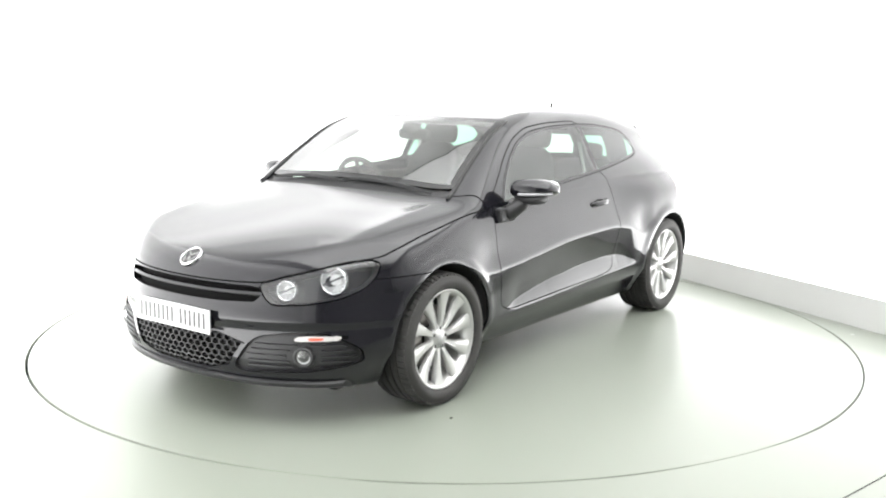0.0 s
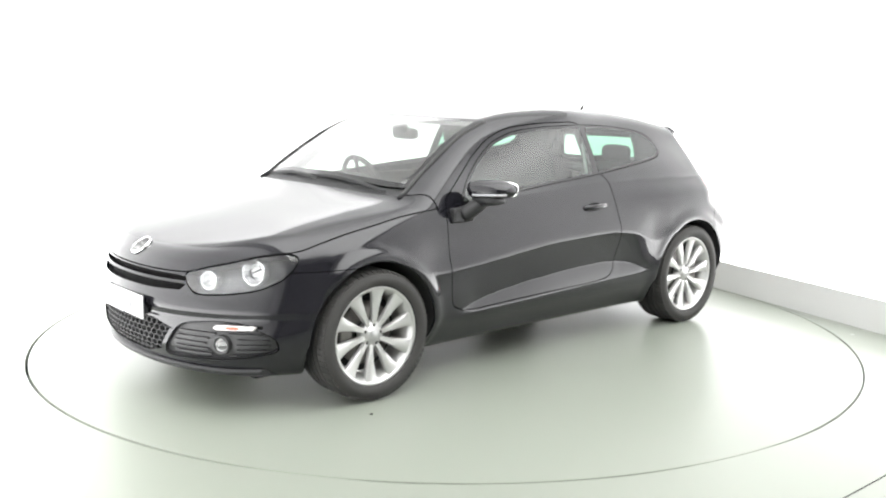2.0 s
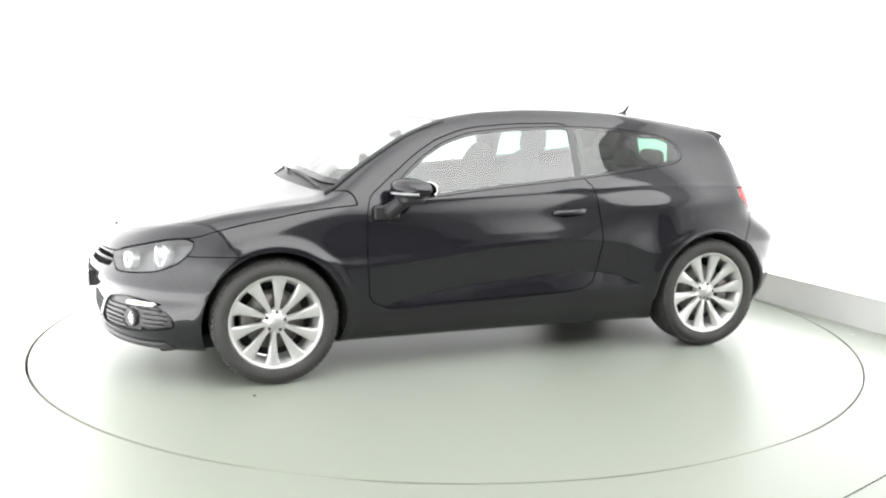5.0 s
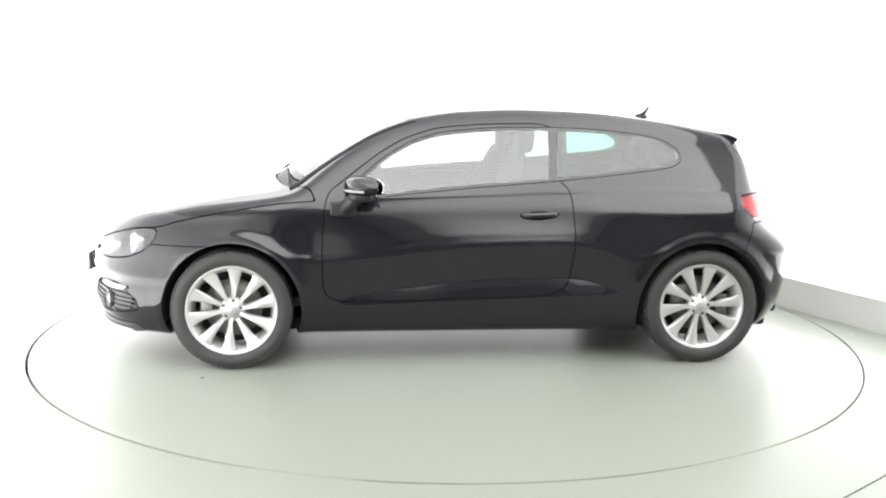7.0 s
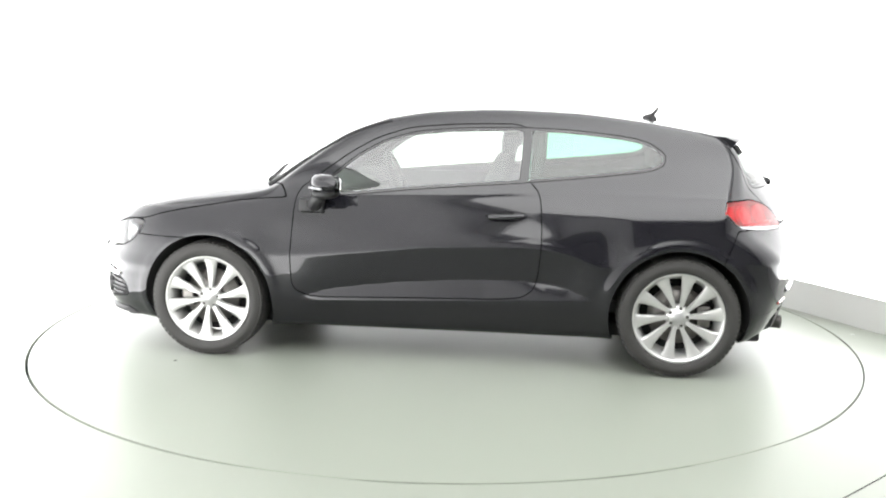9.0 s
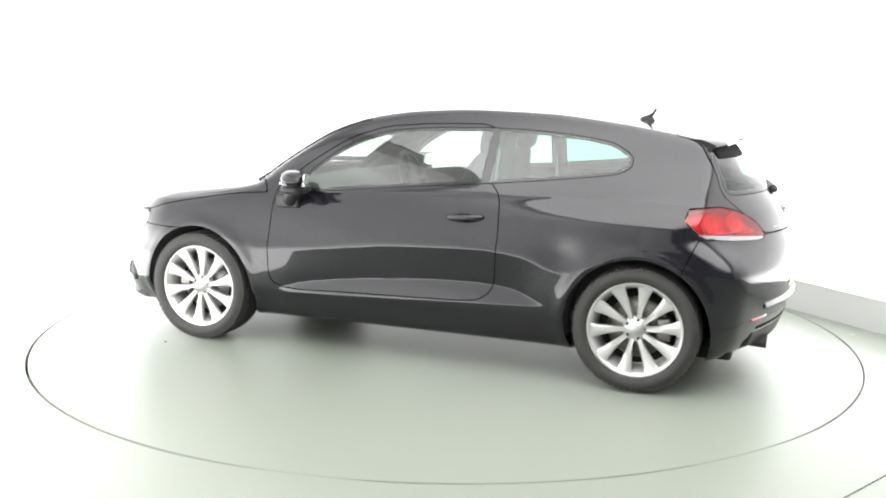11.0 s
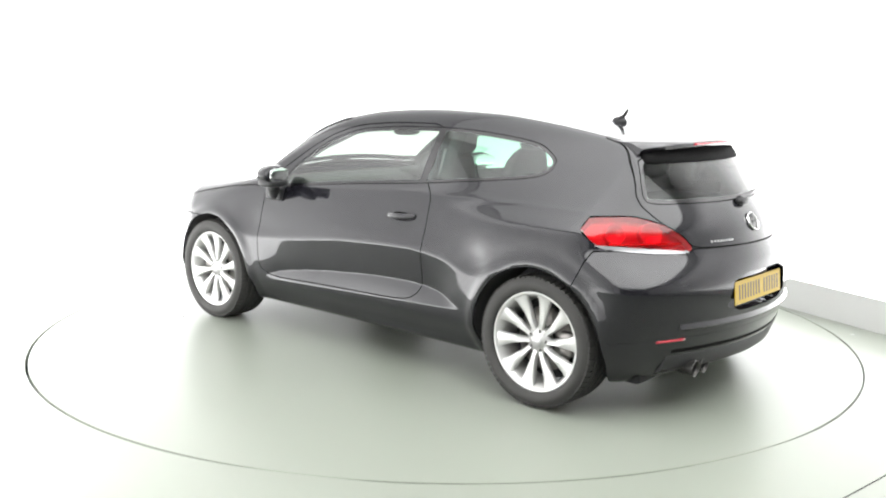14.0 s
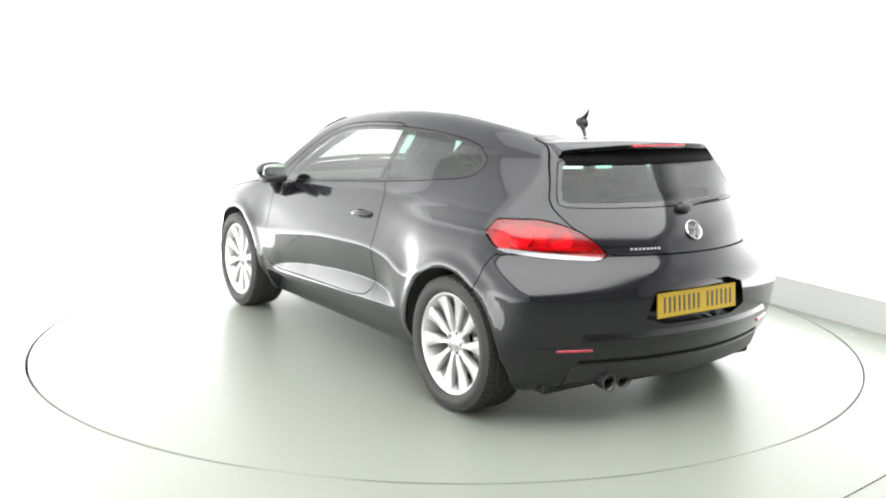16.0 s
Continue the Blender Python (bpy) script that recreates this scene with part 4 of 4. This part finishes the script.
def handle(s):
    y0 = float(width(np.array(-0.36), np.array(0.825)))
    cup = blob(-0.365, (y0 - 0.012) * s, 0.802, 0.098, 0.0170, 0.048, 0.8, 24)
    part("handle_cup", cup, M_GAP, doors[s], "dark recess behind the handle")
    grip = bmesh.new()
    pts = [(-0.365 + 0.105 * a, (y0 + 0.026 - 0.034 * a * a) * s, 0.830 - 0.004 * a) for a in np.linspace(-1, 1, 11)]
    tube(pts, [0.010] + [0.0165] * 9 + [0.010], 10, grip)
    part("door_handle", grip, M_PAINT, doors[s], "black body-coloured pull handle")


for s in (1, -1):
    mirror(s)
    handle(s)


# wheels
def wheel(x, s, turn):
    m = pose(x, 0.785 * s, 0.322, -90 * s) @ pose(0, 0, 0, 0, 0, turn)
    rim = part("wheel", lathe([(0.222, -0.10), (0.205, -0.06), (0.200, 0.02), (0.214, 0.075), (0.228, 0.098), (0.236, 0.104), (0.2425, 0.104), (0.244, 0.096), (0.236, 0.088), (0.236, -0.10)], 72), M_RIM, car, "silver ten-spoke alloy wheel")
    rim.matrix_basis = m
    part("tyre", lathe([(0.236, -0.100), (0.242, -0.112), (0.270, -0.122), (0.297, -0.118), (0.311, -0.104), (0.3145, -0.085), (0.3155, -0.062), (0.3145, -0.060), (0.3145, -0.053), (0.322, -0.051),
                        (0.322, -0.022), (0.3145, -0.020), (0.3145, -0.011), (0.322, -0.009), (0.322, 0.020), (0.3145, 0.022), (0.3145, 0.031), (0.322, 0.033), (0.322, 0.058), (0.316, 0.060), (0.316, 0.065),
                        (0.3155, 0.067), (0.3145, 0.085), (0.311, 0.104), (0.298, 0.117), (0.293, 0.1175), (0.290, 0.121), (0.272, 0.1215), (0.250, 0.115), (0.2435, 0.106), (0.243, 0.098), (0.236, 0.096)], 96), M_TYRE, rim, "black low-profile tyre", sharp=50)
    bm = bmesh.new()
    for k in range(66):
        for zs in ((-0.110, -0.098, -0.083, -0.064), (0.066, 0.083, 0.098, 0.110)):
            ring = []
            for da in (-0.036, 0.036):
                for z in zs:
                    rr = 0.3215 - 5.5 * max(0, abs(z) - 0.075) ** 2
                    a = 2 * math.pi * k / 66 + da + 0.25 * (abs(z) - 0.07) * (1 if z > 0 else -1)
                    ring.append([bm.verts.new((q * math.cos(a), q * math.sin(a), z)) for q in (rr, rr - 0.012)])
            lo, hi = ring[:4], ring[4:]
            for i in range(3):
                bm.faces.new((lo[i][0], lo[i + 1][0], hi[i + 1][0], hi[i][0]))
                bm.faces.new((lo[i][0], lo[i][1], lo[i + 1][1], lo[i + 1][0]))
                bm.faces.new((hi[i][0], hi[i + 1][0], hi[i + 1][1], hi[i][1]))
            for i in (0, 3):
                bm.faces.new((lo[i][0], hi[i][0], hi[i][1], lo[i][1]))
    bmesh.ops.recalc_face_normals(bm, faces=bm.faces)
    tagged(part("tread", bm, M_TYRE, rim, "black rubber tread blocks", smooth=False), kind="stuff")
    for k in range(10):
        bm = bmesh.new()
        rows = []
        for r, w, z in ((0.045, 0.0125, 0.072), (0.075, 0.0125, 0.078), (0.110, 0.0165, 0.081), (0.150, 0.0225, 0.084), (0.185, 0.0285, 0.088), (0.208, 0.0345, 0.092), (0.222, 0.0420, 0.095), (0.236, 0.052, 0.098)):
            sweep = 0.06 * (r - 0.05) / 0.19
            row = []
            for a, dz in ((-w, -0.026), (-w, -0.006), (-w * 0.72, 0.0), (0.0, -0.002), (w * 0.72, 0.0), (w, -0.006), (w, -0.026)):
                row.append(bm.verts.new((r * math.cos(sweep) - a * math.sin(sweep), r * math.sin(sweep) + a * math.cos(sweep), z + dz)))
            rows.append(row)
        for a, b in zip(rows, rows[1:]):
            for i in range(6):
                bm.faces.new((a[i], b[i], b[i + 1], a[i + 1]))
        bmesh.ops.rotate(bm, matrix=Matrix.Rotation(2 * math.pi * k / 10, 3, "Z"), verts=bm.verts)
        part("spoke", bm, M_RIM, rim, sharp=50)
    part("hub", lathe([(0.001, 0.082), (0.028, 0.081), (0.033, 0.078), (0.035, 0.074), (0.060, 0.070), (0.066, 0.060), (0.067, 0.03)], 40), M_RIM, rim, "silver wheel hub")
    part("hub_cap", lathe([(0.001, 0.086), (0.026, 0.084), (0.030, 0.080)], 32), M_SATIN, rim, "grey round hub cap")
    for k in range(5):
        a = 2 * math.pi * (k + 0.5) / 5
        part("wheel_bolt", lathe([(0.001, 0.071), (0.006, 0.071), (0.009, 0.068), (0.009, 0.05)], 12, pose(0.049 * math.cos(a), 0.049 * math.sin(a), 0.004)), M_PIPE, rim, "dark wheel bolt")
    part("brake_disc", lathe([(0.06, 0.012), (0.155, 0.012), (0.156, 0.0), (0.155, -0.012), (0.06, -0.012)], 56), M_DISC, rim, "worn steel brake disc")
    part("brake_caliper", box(-0.06, 0.06, 0.10, 0.172, -0.03, 0.045, 0.012, pose(0, 0, 0, 0, 0, -turn + 90 * (1 if x > 0 else -1) * -s)), M_DISC, rim, "grey brake caliper", sharp=30)
    part("wheel_back", lathe([(0.001, -0.03), (0.20, -0.03)], 40), M_WELL, rim, "dark inside of the wheel")


for x, s, turn in ((1.289, 1, 10), (-1.289, 1, 4), (1.289, -1, 25), (-1.289, -1, 14)):
    wheel(x, s, turn)


def liner(x, s):
    """The dark inside of a wheel arch."""
    bm = bmesh.new()
    rows = []
    for i in range(29):
        a = radians(-12 + 204 * i / 28)
        px, pz = x + 0.366 * math.cos(a), 0.318 + 0.366 * math.sin(a)
        yo = float(width(np.array(px), np.array(max(pz, 0.2)))) - 0.008
        rows.append([bm.verts.new((px, y * s, pz)) for y in (0.52, yo - 0.06, yo)])
    hub = bm.verts.new((x, 0.52 * s, 0.25))
    for a, b in zip(rows, rows[1:]):
        for k in range(2):
            bm.faces.new((a[k], a[k + 1], b[k + 1], b[k]))
        bm.faces.new((hub, a[0], b[0]))
    return bm


for x in (1.289, -1.289):
    for s in (1, -1):
        part("arch_liner", liner(x, s), M_WELL, car, "black plastic wheel arch liner")

# underside
part("underbody", box(-1.75, 1.85, -0.70, 0.70, 0.165, 0.24, 0.02), M_WELL, car, "dark underbody", smooth=False)


# rubber strips along the windscreen's sides
for s in (1, -1):
    pts = []
    for x in np.linspace(0.99, 0.30, 24):
        y = 0.572 + 0.14 * (x - 0.30) + 0.006
        z = surface((x, y, 1.7), (0, 0, -1))[2]
        pts.append((x, y * s, z + 0.001))
    part("screen_strip", tube(pts, [0.012 - 0.0002 * i for i in range(24)], 8), M_SEAL, car, "black rubber strip beside the windscreen")


# ---- cabin ----
def front_seat(s):
    y = 0.36 * s
    base = part("seat", blob(0.12, y, 0.56, 0.27, 0.25, 0.085, 0.55, 32), M_CLOTH, car, "dark cloth front seat")
    part("seat_back", blob(-0.235, y, 0.85, 0.075, 0.245, 0.30, 0.6, 32, shear=(-0.30, 0), taper=0.22), M_CLOTH, base, "dark cloth seat back")
    part("headrest", blob(-0.355, y, 1.205, 0.05, 0.125, 0.072, 0.6, 28, shear=(-0.1, 0)), M_CLOTH, base, "dark cloth headrest")
    for d in (-0.045, 0.045):
        part("headrest_post", tube([(-0.335, y + d, 1.08), (-0.35, y + d, 1.17)], 0.007, 8), M_SATIN, base)


for s in (1, -1):
    front_seat(s)
    rear = part("rear_seat", blob(-0.82, 0.32 * s, 0.58, 0.25, 0.27, 0.08, 0.5, 28), M_CLOTH, car, "dark cloth rear seat")
    part("rear_seat_back", blob(-1.12, 0.32 * s, 0.80, 0.07, 0.27, 0.23, 0.5, 28, shear=(-0.3, 0)), M_CLOTH, rear, "dark cloth rear seat back")
    part("rear_headrest", blob(-1.22, 0.30 * s, 1.085, 0.04, 0.115, 0.055, 0.6, 24), M_CLOTH, rear, "dark rear headrest")
    part("door_card", box(-0.50, 0.78, min(0.74 * s, 0.765 * s), max(0.74 * s, 0.765 * s), 0.36, 0.935, 0.01), M_DASH, doors[s], "dark plastic door lining", smooth=False)
    part("side_lining", box(-1.45, -0.50, min(0.64 * s, 0.67 * s), max(0.64 * s, 0.67 * s), 0.36, 1.0, 0.01), M_DASH, car, "dark plastic side lining", smooth=False)
    post = bmesh.new()
    tube([(-0.515, 0.69 * s, 0.98), (-0.52, 0.615 * s, 1.15), (-0.525, 0.53 * s, 1.30)], 0.035, 10, post)
    part("pillar_lining", post, M_DASH, car, "grey pillar lining")
    post = bmesh.new()
    tube([(-1.27, 0.52 * s, 1.00), (-1.31, 0.46 * s, 1.14), (-1.33, 0.41 * s, 1.22)], 0.07, 10, post)
    part("rear_pillar_lining", post, M_DASH, car, "dark rear pillar lining")
    post = bmesh.new()
    tube([(0.98, 0.64 * s, 0.90), (0.82, 0.575 * s, 1.015), (0.58, 0.532 * s, 1.145), (0.34, 0.50 * s, 1.245)], 0.022, 10, post)
    part("screen_pillar_lining", post, M_WELL, car, "black windscreen pillar lining")
    belt = bmesh.new()
    tube([(-0.47, 0.70 * s, 0.60), (-0.475, 0.685 * s, 0.95), (-0.48, 0.62 * s, 1.18)], 0.010, 6, belt)
    part("seat_belt", belt, M_SATIN, car, "grey seat belt")
part("cabin_floor", box(-1.5, 1.0, -0.72, 0.72, 0.30, 0.36, 0.01), M_DASH, car, "dark carpeted cabin floor", smooth=False)
part("parcel_shelf", box(-1.72, -1.22, -0.52, 0.52, 0.93, 0.95, 0.008), M_DASH, car, "dark parcel shelf", smooth=False)
part("headlining", box(-1.15, 0.16, -0.47, 0.47, 1.285, 1.30, 0.006), M_SATIN, car, "grey headlining", smooth=False)
dash = part("dashboard", blob(0.76, 0, 0.80, 0.25, 0.72, 0.145, 0.35, 40), M_DASH, car, "dark plastic dashboard")
part("instrument_hood", blob(0.58, -0.37, 0.935, 0.12, 0.19, 0.045, 0.6, 24), M_DASH, dash, "dark instrument hood")
part("dash_bulkhead", box(0.78, 0.90, -0.70, 0.70, 0.30, 0.85, 0.02), M_DASH, car, "dark bulkhead", smooth=False)
part("centre_console", box(-0.25, 0.62, -0.10, 0.10, 0.36, 0.62, 0.03), M_DASH, car, "dark centre console", smooth=False)
wheel_m = pose(0.43, -0.37, 0.90, 0, -68)
ring_pts = [wheel_m @ Vector((0.185 * math.cos(a), 0.185 * math.sin(a), 0)) for a in np.linspace(0, 2 * math.pi, 41)]
steer = part("steering_wheel", tube(ring_pts, 0.016, 10), M_DASH, car, "black steering wheel with three spokes")
for a in (0, 180, 270):
    part("steering_spoke", tube([wheel_m @ Vector((0.04 * math.cos(radians(a)), 0.04 * math.sin(radians(a)), -0.01)), wheel_m @ Vector((0.18 * math.cos(radians(a)), 0.18 * math.sin(radians(a)), 0))], 0.014, 8), M_DASH, steer)
bossm = blob(0, 0, -0.01, 0.07, 0.075, 0.025, 0.7, 20)
bmesh.ops.transform(bossm, matrix=wheel_m, verts=bossm.verts)
part("steering_boss", bossm, M_DASH, steer)
part("rear_view_mirror", blob(0.40, 0, 1.235, 0.018, 0.115, 0.034, 0.6, 24), M_DASH, car, "black rear-view mirror")
part("mirror_mount", blob(0.44, 0, 1.275, 0.04, 0.045, 0.035, 0.7, 20), M_DASH, car, "black mirror mount")


# ---- motion: the car rides on the turntable ----
TURN = ((0, 234.13), (0.5, 232.06), (1, 229.01), (1.5, 225.35), (2, 221.74), (2.5, 218.24), (3, 214.66), (3.5, 211.15), (4, 207.66),
        (6.5, 189.55), (7, 186.22), (7.5, 183.04), (8, 179.95), (8.5, 176.51), (9, 173.42), (11.5, 156.02), (12, 152.67), (12.5, 149.26),
        (13, 145.63), (13.5, 142.14), (14, 138.79), (14.5, 135.36), (15, 131.61), (15.5, 128.07), (16, 124.41))


def motions():
    walk(turntable, [(t, pose(0, 0, 0, 0, 0, a)) for t, a in TURN])
    walk(car, [(t, pose(0, 0, 0, 0, 0, a) @ pose(-0.05, 0.005, 0)) for t, a in TURN])


motions()
